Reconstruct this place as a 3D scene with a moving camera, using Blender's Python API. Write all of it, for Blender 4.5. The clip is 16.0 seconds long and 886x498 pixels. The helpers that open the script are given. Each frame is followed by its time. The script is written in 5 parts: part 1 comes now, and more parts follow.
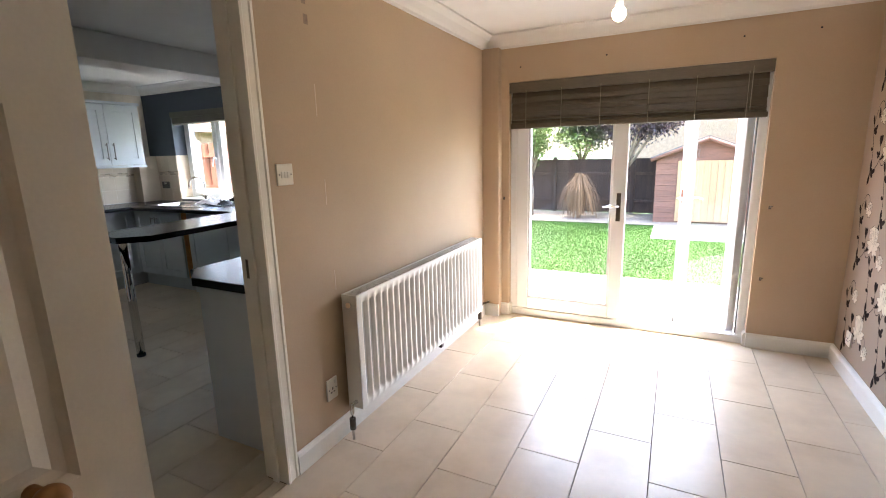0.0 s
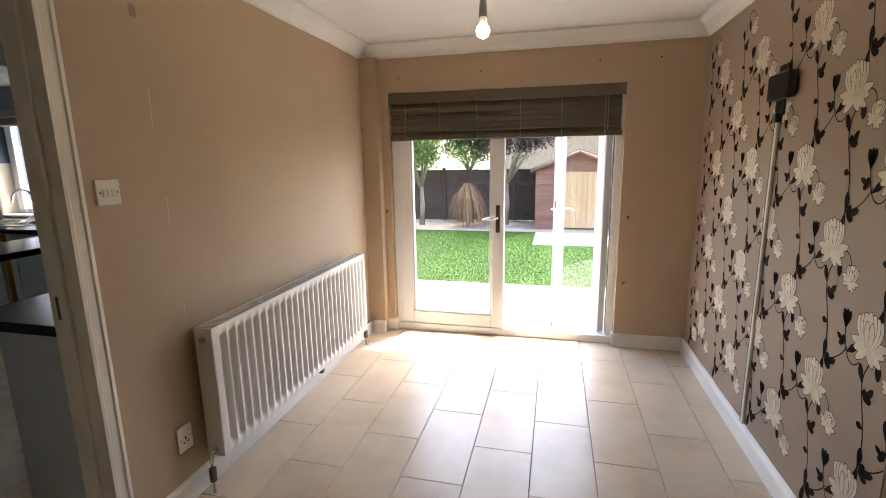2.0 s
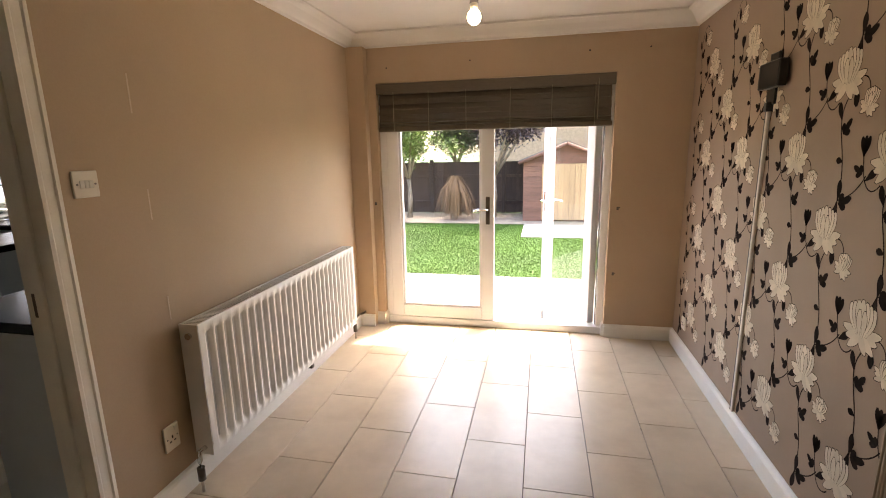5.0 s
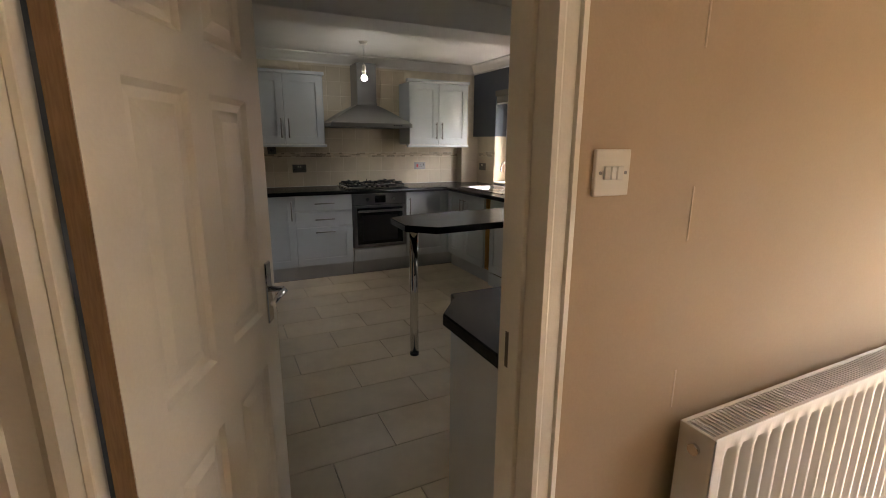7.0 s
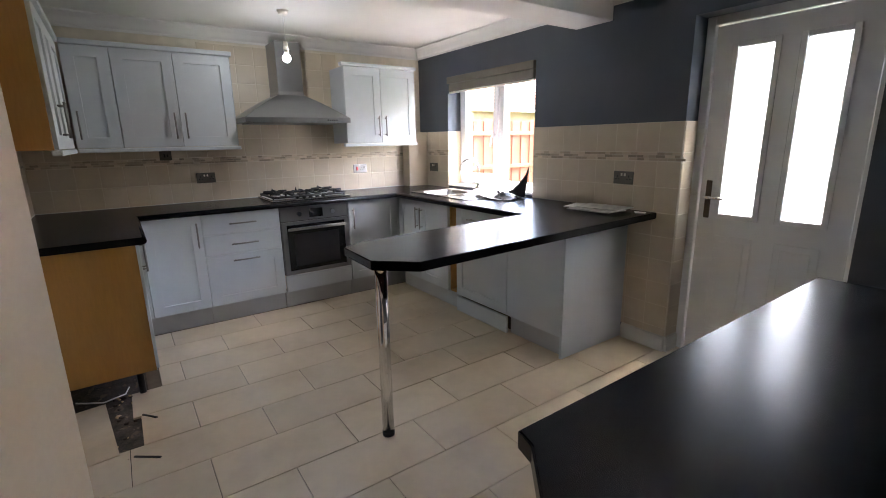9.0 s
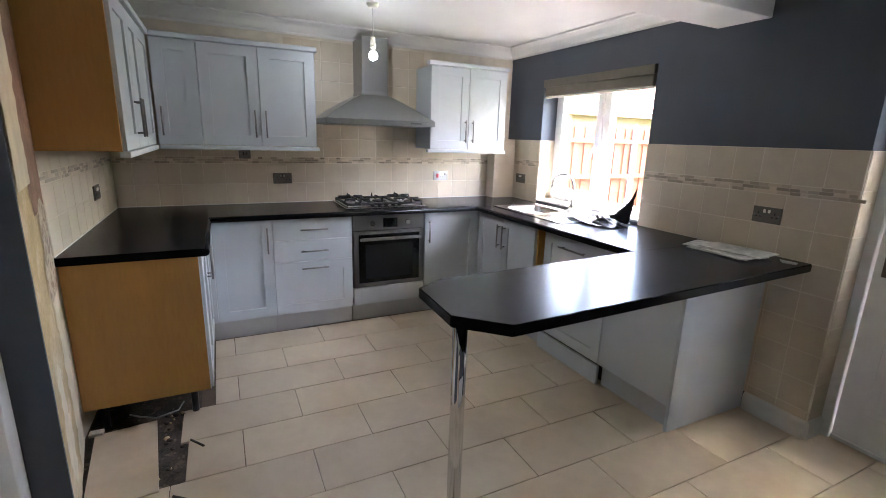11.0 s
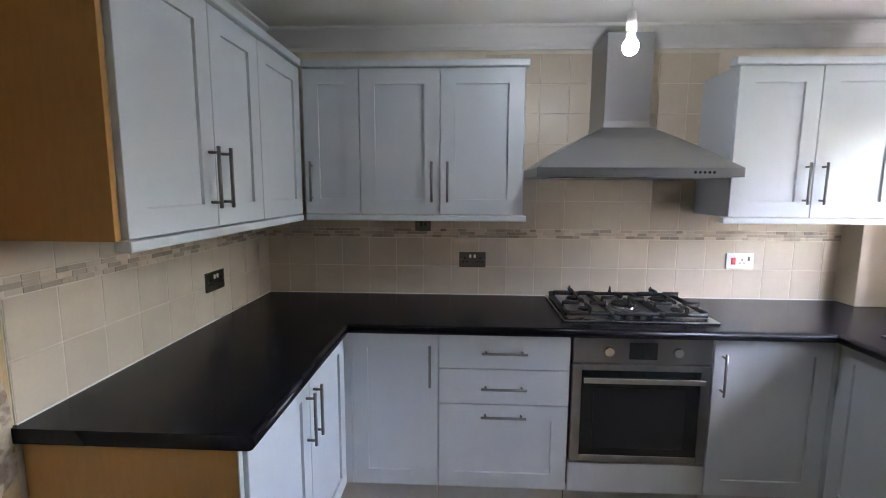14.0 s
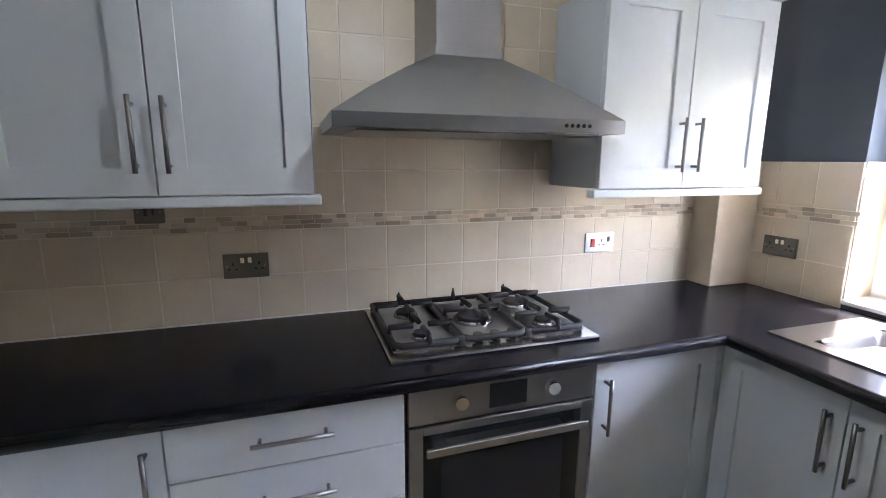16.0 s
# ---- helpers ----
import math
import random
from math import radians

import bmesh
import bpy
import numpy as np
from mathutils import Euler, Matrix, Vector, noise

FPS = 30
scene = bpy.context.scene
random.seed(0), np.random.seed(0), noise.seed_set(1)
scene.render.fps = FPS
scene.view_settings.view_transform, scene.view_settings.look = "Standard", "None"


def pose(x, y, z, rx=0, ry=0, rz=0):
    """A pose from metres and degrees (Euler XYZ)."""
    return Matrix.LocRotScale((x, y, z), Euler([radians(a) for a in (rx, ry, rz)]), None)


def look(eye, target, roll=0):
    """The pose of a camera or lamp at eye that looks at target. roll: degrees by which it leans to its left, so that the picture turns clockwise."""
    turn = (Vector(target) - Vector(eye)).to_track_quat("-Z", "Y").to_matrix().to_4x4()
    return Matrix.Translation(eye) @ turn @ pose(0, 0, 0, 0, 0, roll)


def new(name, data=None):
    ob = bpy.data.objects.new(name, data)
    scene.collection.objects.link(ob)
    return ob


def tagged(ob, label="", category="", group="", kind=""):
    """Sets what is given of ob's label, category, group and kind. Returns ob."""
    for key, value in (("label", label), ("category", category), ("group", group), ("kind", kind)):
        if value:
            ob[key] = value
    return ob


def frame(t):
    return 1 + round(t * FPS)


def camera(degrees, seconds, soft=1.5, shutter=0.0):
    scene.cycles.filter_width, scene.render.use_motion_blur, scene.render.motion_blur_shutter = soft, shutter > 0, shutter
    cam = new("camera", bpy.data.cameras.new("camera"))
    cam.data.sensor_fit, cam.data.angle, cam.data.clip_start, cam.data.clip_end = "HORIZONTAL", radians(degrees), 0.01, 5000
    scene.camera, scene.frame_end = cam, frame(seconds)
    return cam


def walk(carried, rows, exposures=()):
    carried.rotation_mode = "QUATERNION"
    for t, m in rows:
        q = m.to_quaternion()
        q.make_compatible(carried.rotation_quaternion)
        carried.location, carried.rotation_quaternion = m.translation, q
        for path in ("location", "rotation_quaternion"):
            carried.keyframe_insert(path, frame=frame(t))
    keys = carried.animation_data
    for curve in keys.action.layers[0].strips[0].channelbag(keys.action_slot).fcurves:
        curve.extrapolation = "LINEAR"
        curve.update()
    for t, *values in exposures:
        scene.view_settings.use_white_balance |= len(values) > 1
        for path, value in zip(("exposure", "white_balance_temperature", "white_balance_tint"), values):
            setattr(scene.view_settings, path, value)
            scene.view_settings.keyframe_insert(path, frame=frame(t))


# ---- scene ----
cam = camera(87.9, 16.0, 1.0)
PATH = [
    (0, (0.207, 0.384, 1.424), (-0.675, 2.133, 1.017), -1.5),
    (0.5, (0.185, 0.476, 1.437), (-0.479, 2.318, 1.032), -1.5),
    (1, (0.227, 0.518, 1.442), (-0.363, 2.386, 1.042), -1.0),
    (1.5, (0.254, 0.528, 1.447), (-0.265, 2.422, 1.067), -0.8),
    (2, (0.266, 0.532, 1.448), (-0.2, 2.44, 1.068), -0.9),
    (2.5, (0.278, 0.532, 1.449), (-0.139, 2.452, 1.075), -1.4),
    (3, (0.282, 0.531, 1.449), (-0.073, 2.464, 1.078), -1.6),
    (3.2, (0.278, 0.533, 1.447), (-0.051, 2.471, 1.078), -1.5),
    (5.3, (0.218, 0.572, 1.431), (-0.242, 2.473, 1.009), -0.8),
    (5.5, (0.149, 0.6, 1.416), (-0.469, 2.455, 0.995), -0.5),
    (5.7, (0.117, 0.667, 1.419), (-0.733, 2.429, 1.001), -0.6),
    (5.9, (0.059, 0.753, 1.425), (-1.063, 2.358, 1.019), 0.1),
    (6, (0.016, 0.794, 1.426), (-1.223, 2.312, 1.024), -0.3),
    (6.5, (-0.262, 0.964, 1.403), (-1.878, 2.058, 0.966), 0.4),
    (7, (-0.582, 1.143, 1.409), (-2.337, 1.99, 0.958), 0.4),
    (7.5, (-0.855, 1.172, 1.411), (-2.621, 1.969, 0.915), 1.6),
    (8, (-1.175, 1.25, 1.368), (-2.87, 2.232, 0.885), -0.7),
    (8.2, (-1.262, 1.278, 1.364), (-2.94, 2.302, 0.897), -1.1),
    (10.3, (-1.684, 1.369, 1.475), (-3.212, 2.556, 0.967), 0.2),
    (10.5, (-1.728, 1.392, 1.477), (-3.291, 2.523, 0.949), 0.3),
    (11, (-1.893, 1.478, 1.488), (-3.639, 2.33, 1.015), 1.7),
    (11.5, (-2.113, 1.53, 1.472), (-3.925, 2.242, 1.011), 1.7),
    (12, (-2.361, 1.553, 1.49), (-4.218, 2.146, 1.043), 1.0),
    (12.5, (-2.649, 1.643, 1.497), (-4.57, 2.042, 1.111), 1.2),
    (13, (-2.937, 1.696, 1.488), (-4.887, 1.977, 1.14), 0.8),
    (13.5, (-3.188, 1.768, 1.498), (-5.166, 1.861, 1.217), -0.6),
    (14, (-3.376, 1.901, 1.509), (-5.357, 1.807, 1.249), 0.3),
    (14.5, (-3.555, 1.926, 1.492), (-5.533, 1.989, 1.205), 0.8),
    (15, (-3.764, 1.945, 1.486), (-5.707, 2.278, 1.148), -0.0),
    (15.5, (-4.004, 2.038, 1.502), (-5.94, 2.442, 1.205), -0.4),
    (16, (-4.215, 2.114, 1.482), (-6.083, 2.72, 1.103), 0.3),
]
EXPOSURES = [(0, 4.6, 6500, 10), (0.5, 4.2, 6400, 9), (1.0, 3.95, 6400, 8), (2.5, 4.0, 7000, 11), (3.2, 4.0, 7200, 11), (5.5, 3.95, 8000, 14), (6.0, 3.9, 8300, 14), (6.5, 4.05, 8400, 16), (7.0, 4.4, 8400, 16), (7.5, 4.75, 8100, 16), (8.2, 5.2, 7500, 18), (10.3, 5.9, 6900, 17), (13, 5.65, 6650, 18), (16, 5.9, 6600, 17)]
walk(cam, [(t, look(eye, target, roll)) for t, eye, target, roll in PATH], EXPOSURES)

# ---- exposure and light ----
sc_world = bpy.data.worlds.new("world")
scene.world = sc_world
sc_world.use_nodes = True
wn = sc_world.node_tree.nodes
sky = wn.new("ShaderNodeTexSky")
sky.sky_type = "NISHITA"
sky.sun_disc = False
SUN_EL, SUN_AZ = 66.0, 30.0          # degrees; azimuth from +y towards +x
sky.sun_elevation = radians(SUN_EL)
sky.sun_rotation = radians(SUN_AZ)
sky.air_density, sky.dust_density = 1.0, 3.0
sc_world.node_tree.links.new(sky.outputs[0], wn["Background"].inputs[0])
wn["Background"].inputs[1].default_value = 0.15
sun = bpy.data.lights.new("sun", "SUN")
sun.energy, sun.angle, sun.color = 0.95, radians(0.8), (1.0, 0.95, 0.87)
sun_ob = new("sun", sun)
sdir = Vector((math.sin(radians(SUN_AZ)) * math.cos(radians(SUN_EL)), math.cos(radians(SUN_AZ)) * math.cos(radians(SUN_EL)), math.sin(radians(SUN_EL))))
sun_ob.matrix_basis = look(sdir * 30, (0, 0, 0))


BULB_D = (-0.05, 2.6, 2.0)
BULB_K = (-5.1, 2.475, 2.025)


# ---- materials ----
def mat(name, base, rough=0.5, metal=0.0, vary=0.08, scale=6.0, fine=0.0, fine_scale=150.0, bump=0.0, bump_scale=200.0, island=0.0, obj=0.0, stretch=(1, 1, 1), second=None, second_amount=0.0, second_scale=3.0, second_edge=(0.5, 0.62), spec=0.5, even=False):
    m = bpy.data.materials.new(name)
    m.use_nodes = True
    nt = m.node_tree
    n, l = nt.nodes, nt.links
    b = n["Principled BSDF"]
    b.inputs["Roughness"].default_value = rough
    b.inputs["Metallic"].default_value = metal
    b.inputs["Specular IOR Level"].default_value = spec
    tc = n.new("ShaderNodeTexCoord")
    mp = n.new("ShaderNodeMapping")
    mp.inputs["Scale"].default_value = stretch
    geo = n.new("ShaderNodeNewGeometry")
    l.new(geo.outputs["Position"], mp.inputs[0])

    def tex(s, detail=4.0):
        t = n.new("ShaderNodeTexNoise")
        t.inputs["Scale"].default_value = s
        t.inputs["Detail"].default_value = detail
        l.new(mp.outputs[0], t.inputs["Vector"])
        return t.outputs["Fac"]

    def mul(fac, lo, hi):
        r = n.new("ShaderNodeMapRange")
        r.inputs["From Min"].default_value, r.inputs["From Max"].default_value = 0.3, 0.7
        r.inputs["To Min"].default_value, r.inputs["To Max"].default_value = lo, hi
        l.new(fac, r.inputs["Value"])
        return r.outputs[0]

    col = n.new("ShaderNodeRGB")
    col.outputs[0].default_value = (*base, 1)
    out = col.outputs[0]
    if second:
        rr = n.new("ShaderNodeMapRange")
        rr.inputs["From Min"].default_value, rr.inputs["From Max"].default_value = second_edge
        rr.inputs["To Max"].default_value = second_amount
        l.new(tex(second_scale, 6.0), rr.inputs["Value"])
        mx = n.new("ShaderNodeMix")
        mx.data_type = "RGBA"
        l.new(rr.outputs[0], mx.inputs[0])
        l.new(out, mx.inputs[6])
        mx.inputs[7].default_value = (*second, 1)
        out = mx.outputs[2]

    def scaled(out, value):
        mx = n.new("ShaderNodeMix")
        mx.data_type, mx.blend_type = "RGBA", "MULTIPLY"
        mx.inputs[0].default_value = 1.0
        l.new(out, mx.inputs[6])
        l.new(value, mx.inputs[7])
        return mx.outputs[2]

    if vary:
        out = scaled(out, mul(tex(scale), 1 - vary, 1 + vary))
    if fine:
        out = scaled(out, mul(tex(fine_scale), 1 - fine, 1 + fine))
    if island:
        r = n.new("ShaderNodeMapRange")
        r.inputs["To Min"].default_value, r.inputs["To Max"].default_value = 1 - island, 1 + island
        l.new(geo.outputs["Random Per Island"], r.inputs["Value"])
        out = scaled(out, r.outputs[0])
    if obj:
        oi = n.new("ShaderNodeObjectInfo")
        r = n.new("ShaderNodeMapRange")
        r.inputs["To Min"].default_value, r.inputs["To Max"].default_value = 1 - obj, 1 + obj
        l.new(oi.outputs["Random"], r.inputs["Value"])
        out = scaled(out, r.outputs[0])
    l.new(out, b.inputs["Base Color"])
    if not even:
        l.new(mul(tex(scale * 2.3), max(rough - (0.01 if metal else 0.02), 0.02), min(rough + (0.01 if metal else 0.02), 1)), b.inputs["Roughness"])
    if bump:
        bp = n.new("ShaderNodeBump")
        bp.inputs["Strength"].default_value = bump
        bp.inputs["Distance"].default_value = 0.004
        l.new(tex(bump_scale, 3.0), bp.inputs["Height"])
        l.new(bp.outputs[0], b.inputs["Normal"])
    return m


def glow(name, colour, strength):
    m = bpy.data.materials.new(name)
    m.use_nodes = True
    b = m.node_tree.nodes["Principled BSDF"]
    b.inputs["Base Color"].default_value = (0.9, 0.9, 0.9, 1)
    b.inputs["Emission Color"].default_value = (*colour, 1)
    b.inputs["Emission Strength"].default_value = strength
    return m


def pane(name, rough=0.0, tint=(1, 1, 1), gloss=0.06):
    m = bpy.data.materials.new(name)
    m.use_nodes = True
    n, l = m.node_tree.nodes, m.node_tree.links
    n.remove(n["Principled BSDF"])
    tr = n.new("ShaderNodeBsdfTransparent")
    tr.inputs[0].default_value = (*tint, 1)
    gl = n.new("ShaderNodeBsdfGlossy")
    gl.inputs["Roughness"].default_value = 0.02
    mx = n.new("ShaderNodeMixShader")
    mx.inputs[0].default_value = gloss
    l.new(tr.outputs[0], mx.inputs[1])
    l.new(gl.outputs[0], mx.inputs[2])
    l.new(mx.outputs[0], n["Material Output"].inputs[0])
    return m


def frosted(name):
    m = bpy.data.materials.new(name)
    m.use_nodes = True
    n, l = m.node_tree.nodes, m.node_tree.links
    n.remove(n["Principled BSDF"])
    tr = n.new("ShaderNodeBsdfTransparent")
    tl = n.new("ShaderNodeBsdfRefraction")
    tl.inputs["Color"].default_value = (0.84, 0.85, 0.84, 1)
    tl.inputs["Roughness"].default_value = 0.65
    tl.inputs["IOR"].default_value = 1.15
    w = n.new("ShaderNodeTexNoise")
    w.inputs["Scale"].default_value = 70
    bp = n.new("ShaderNodeBump")
    bp.inputs["Strength"].default_value = 0.6
    bp.inputs["Distance"].default_value = 0.01
    l.new(w.outputs[0], bp.inputs["Height"])
    l.new(bp.outputs[0], tl.inputs["Normal"])
    mx = n.new("ShaderNodeMixShader")
    sc = n.new("ShaderNodeBsdfTranslucent")
    sc.inputs[0].default_value = (0.62, 0.63, 0.62, 1)
    l.new(bp.outputs[0], sc.inputs["Normal"])
    half = n.new("ShaderNodeMixShader")
    half.inputs[0].default_value = 0.5
    l.new(tl.outputs[0], half.inputs[1])
    l.new(sc.outputs[0], half.inputs[2])
    mx.inputs[0].default_value = 0.99
    l.new(tr.outputs[0], mx.inputs[1])
    l.new(half.outputs[0], mx.inputs[2])
    l.new(mx.outputs[0], n["Material Output"].inputs[0])
    return m


M_BEIGE = mat("beige_wall_paint", (0.48, 0.355, 0.24), 0.6, vary=0.04, scale=2.0, fine=0.02, bump=0.06, bump_scale=160)
M_PAPER = mat("taupe_wallpaper", (0.32, 0.232, 0.17), 0.6, vary=0.05, scale=3.0, fine=0.04, fine_scale=300, bump=0.1, bump_scale=300)
M_PETAL = mat("wallpaper_cream_print", (0.6, 0.52, 0.41), 0.5, vary=0.06, scale=30, island=0.1)
M_LEAF = mat("wallpaper_dark_print", (0.02, 0.013, 0.011), 0.85, vary=0.2, scale=40, island=0.3, spec=0.1)
M_RIB = mat("ribbed_beige_paper", (0.36, 0.28, 0.2), 0.7, vary=0.06, scale=8)
M_CEIL = mat("ceiling_white", (0.74, 0.72, 0.69), 0.8, vary=0.03, scale=3, bump=0.05)
M_WHITE = mat("white_gloss_paint", (0.74, 0.72, 0.67), 0.3, vary=0.04, scale=5, fine=0.02, bump=0.03, bump_scale=60)
M_DOOR = mat("cream_white_door_paint", (0.77, 0.72, 0.63), 0.4, vary=0.06, scale=4, fine=0.02, bump=0.08, bump_scale=120)
M_EDGE = mat("bare_timber_edge", (0.36, 0.22, 0.12), 0.7, vary=0.15, scale=3, fine=0.15, fine_scale=40, stretch=(6, 6, 0.6))
M_UPVC = mat("white_upvc", (0.8, 0.81, 0.82), 0.25, vary=0.02, scale=4)
M_RADP = mat("radiator_white_enamel", (0.76, 0.74, 0.7), 0.3, vary=0.03, scale=6)
M_FLOOR = mat("beige_porcelain_tile", (0.62, 0.51, 0.375), 0.3, vary=0.08, scale=1.6, fine=0.025, fine_scale=18, obj=0.06, second=(0.4, 0.3, 0.2), second_amount=0.75, second_scale=3.2, second_edge=(0.45, 0.8))
M_GROUT = mat("floor_grout", (0.13, 0.095, 0.065), 0.9, vary=0.15, scale=12, bump=0.2)
M_SCREED = mat("dark_broken_screed", (0.075, 0.06, 0.048), 0.95, vary=0.35, scale=14, fine=0.3, fine_scale=90, bump=0.8, bump_scale=60, second=(0.35, 0.28, 0.2), second_amount=0.6, second_scale=25, second_edge=(0.62, 0.7))
M_BLUE = mat("slate_blue_wall_paint", (0.068, 0.082, 0.105), 0.55, vary=0.05, scale=3, fine=0.03, bump=0.06, bump_scale=160)
M_WTILE = mat("cream_glazed_wall_tile", (0.58, 0.49, 0.37), 0.38, vary=0.05, scale=7, fine=0.02, bump=0.05, bump_scale=30, obj=0.04)
M_WGROUT = mat("wall_grout", (0.68, 0.61, 0.5), 0.85, vary=0.08, scale=10)
M_MOSAIC = mat("mosaic_border", (0.47, 0.385, 0.285), 0.35, vary=0.05, scale=20, island=0.42)
M_PLASTER = mat("torn_plaster", (0.56, 0.41, 0.22), 0.9, vary=0.14, scale=5, fine=0.1, fine_scale=50, bump=0.9, bump_scale=30, second=(0.62, 0.5, 0.34), second_amount=0.8, second_scale=5, second_edge=(0.5, 0.6))
M_PEEL = mat("peeling_cream_paper", (0.7, 0.6, 0.44), 0.8, vary=0.12, scale=9, bump=0.4, bump_scale=60)
M_REDPL = mat("reddish_plaster", (0.3, 0.17, 0.115), 0.9, vary=0.2, scale=9, fine=0.12, fine_scale=60, bump=0.4, bump_scale=60)
M_MOTTLE = mat("mottled_grey_plaster", (0.5, 0.41, 0.3), 0.9, vary=0.15, scale=9, fine=0.15, fine_scale=60, bump=0.5, bump_scale=60, second=(0.3, 0.21, 0.15), second_amount=0.9, second_scale=26, second_edge=(0.5, 0.58))
M_UNIT = mat("pale_blue_grey_cabinet_paint", (0.56, 0.6, 0.63), 0.42, vary=0.025, scale=5, fine=0.015, bump=0.03, bump_scale=90)
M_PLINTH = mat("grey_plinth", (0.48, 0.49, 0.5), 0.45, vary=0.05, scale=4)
M_CARC = mat("orange_beech_carcass", (0.46, 0.235, 0.065), 0.5, vary=0.06, scale=2, fine=0.05, fine_scale=30, stretch=(3, 3, 0.5))
M_TOP = mat("matt_black_worktop", (0.008, 0.008, 0.0105), 0.25, vary=0.0, even=True, spec=0.2)
M_STEEL = mat("brushed_stainless_steel", (0.3, 0.302, 0.31), 0.3, 1.0, vary=0.015, scale=2, fine=0.03, fine_scale=90, stretch=(6, 0.15, 6))
M_SINK = mat("satin_sink_steel", (0.6, 0.6, 0.6), 0.24, 1.0, vary=0.015, scale=3)
M_CHROME = mat("polished_chrome", (0.75, 0.75, 0.75), 0.08, 1.0, vary=0.02)
M_SATIN = mat("satin_steel", (0.26, 0.255, 0.25), 0.3, 1.0, vary=0.05)
M_PEWTER = mat("dark_pewter_plate", (0.16, 0.15, 0.135), 0.32, 1.0, vary=0.05)
M_BLACK = mat("black_enamel", (0.012, 0.012, 0.013), 0.3, vary=0.1)
M_IRON = mat("cast_iron", (0.008, 0.008, 0.009), 0.55, vary=0.2, scale=40, bump=0.2)
M_OVENGL = mat("black_oven_glass", (0.012, 0.014, 0.015), 0.06, vary=0.05)
M_PLAST = mat("white_plastic", (0.78, 0.74, 0.66), 0.35, vary=0.03)
M_RED = mat("red_rocker", (0.5, 0.02, 0.03), 0.3)
M_BLIND = mat("taupe_wooden_blind", (0.115, 0.092, 0.066), 0.45, vary=0.1, scale=4, fine=0.08, fine_scale=60, stretch=(0.6, 4, 4), island=0.1)
M_FABRIC = mat("taupe_roman_fabric", (0.17, 0.15, 0.12), 0.85, vary=0.05, scale=20, bump=0.2)
M_CORD = mat("blind_cord", (0.3, 0.26, 0.2), 0.8)
M_RUBBER = mat("black_rubber", (0.02, 0.02, 0.02), 0.6)
M_BAG = mat("crumpled_black_plastic", (0.02, 0.02, 0.022), 0.25, bump=0.3, bump_scale=30)
M_BAGW = mat("crumpled_white_plastic", (0.75, 0.75, 0.75), 0.3, bump=0.3, bump_scale=30)
M_PRINT = mat("printed_paper", (0.62, 0.6, 0.55), 0.6, vary=0.25, scale=25)
M_COPPER = mat("painted_pipe", (0.6, 0.52, 0.42), 0.4, vary=0.1)
M_BRASS = mat("dark_valve", (0.12, 0.1, 0.08), 0.35, 0.8)
M_FLEX = mat("white_flex", (0.8, 0.8, 0.78), 0.4)
M_BROWNW = mat("brown_wood_knob", (0.35, 0.16, 0.05), 0.4, vary=0.15, scale=20)
M_STAIN = mat("wall_scuff", (0.3, 0.22, 0.17), 0.7, vary=0.2, scale=40)
M_FILLER = mat("pale_filler", (0.62, 0.5, 0.38), 0.7, vary=0.1, scale=40)
M_BULBW = glow("warm_bulb_glow", (1.0, 0.8, 0.56), 9)
M_BULBC = glow("cool_bulb_glow", (0.8, 0.9, 1.0), 4.5)
M_GLASS = pane("window_glass")
M_FROST = frosted("frosted_glass")
# outdoors
M_LAWN = mat("lawn_soil", (0.043, 0.09, 0.014), 0.9, vary=0.2, scale=1.2, fine=0.15, fine_scale=60, bump=0.3, bump_scale=90)
M_BLADE = mat("grass_blade", (0.043, 0.098, 0.013), 0.85, vary=0.2, scale=0.8, island=0.15, spec=0.15)
M_SLAB = mat("pale_patio_slab", (0.27, 0.255, 0.235), 0.85, vary=0.12, scale=3, fine=0.12, fine_scale=60, bump=0.3, obj=0.08)
M_GRAVEL = mat("gravel_bed", (0.2, 0.16, 0.12), 0.95, vary=0.25, scale=5, fine=0.4, fine_scale=40, bump=1.0, bump_scale=40)
# dark so that little light bounces up into the kitchen
M_DIMGROUND = mat("dim_bounce_ground", (0.075, 0.066, 0.058), 0.95, vary=0.25, scale=5, fine=0.4, fine_scale=40, bump=1.0, bump_scale=40)
M_FENCED = mat("dark_brown_fence", (0.052, 0.032, 0.023), 0.8, vary=0.2, scale=3, fine=0.2, fine_scale=30, stretch=(4, 4, 0.5), obj=0.25)
M_FENCEO = mat("orange_brown_fence", (0.17, 0.058, 0.024), 0.8, vary=0.15, scale=3, fine=0.15, fine_scale=30, stretch=(4, 4, 0.5), obj=0.15)
M_SHEDB = mat("brown_shed_boards", (0.15, 0.07, 0.045), 0.8, vary=0.2, scale=3, fine=0.15, fine_scale=30, stretch=(0.5, 4, 4), obj=0.12)
M_PINE = mat("pale_pine_boards", (0.34, 0.22, 0.11), 0.7, vary=0.12, scale=3, fine=0.1, fine_scale=30, stretch=(4, 4, 0.4), obj=0.1)
M_FELT = mat("roof_felt", (0.12, 0.1, 0.09), 0.95, vary=0.2, scale=8, bump=0.4)
M_BRICK = mat("pale_brick", (0.27, 0.18, 0.12), 0.85, vary=0.15, scale=9, fine=0.15, fine_scale=40, bump=0.4, bump_scale=40)
M_ROOF = mat("clay_roof_tile", (0.3, 0.17, 0.12), 0.85, vary=0.2, scale=6, obj=0.15)
M_BARK = mat("pale_bark", (0.23, 0.18, 0.13), 0.9, vary=0.25, scale=10, bump=0.6, bump_scale=60)
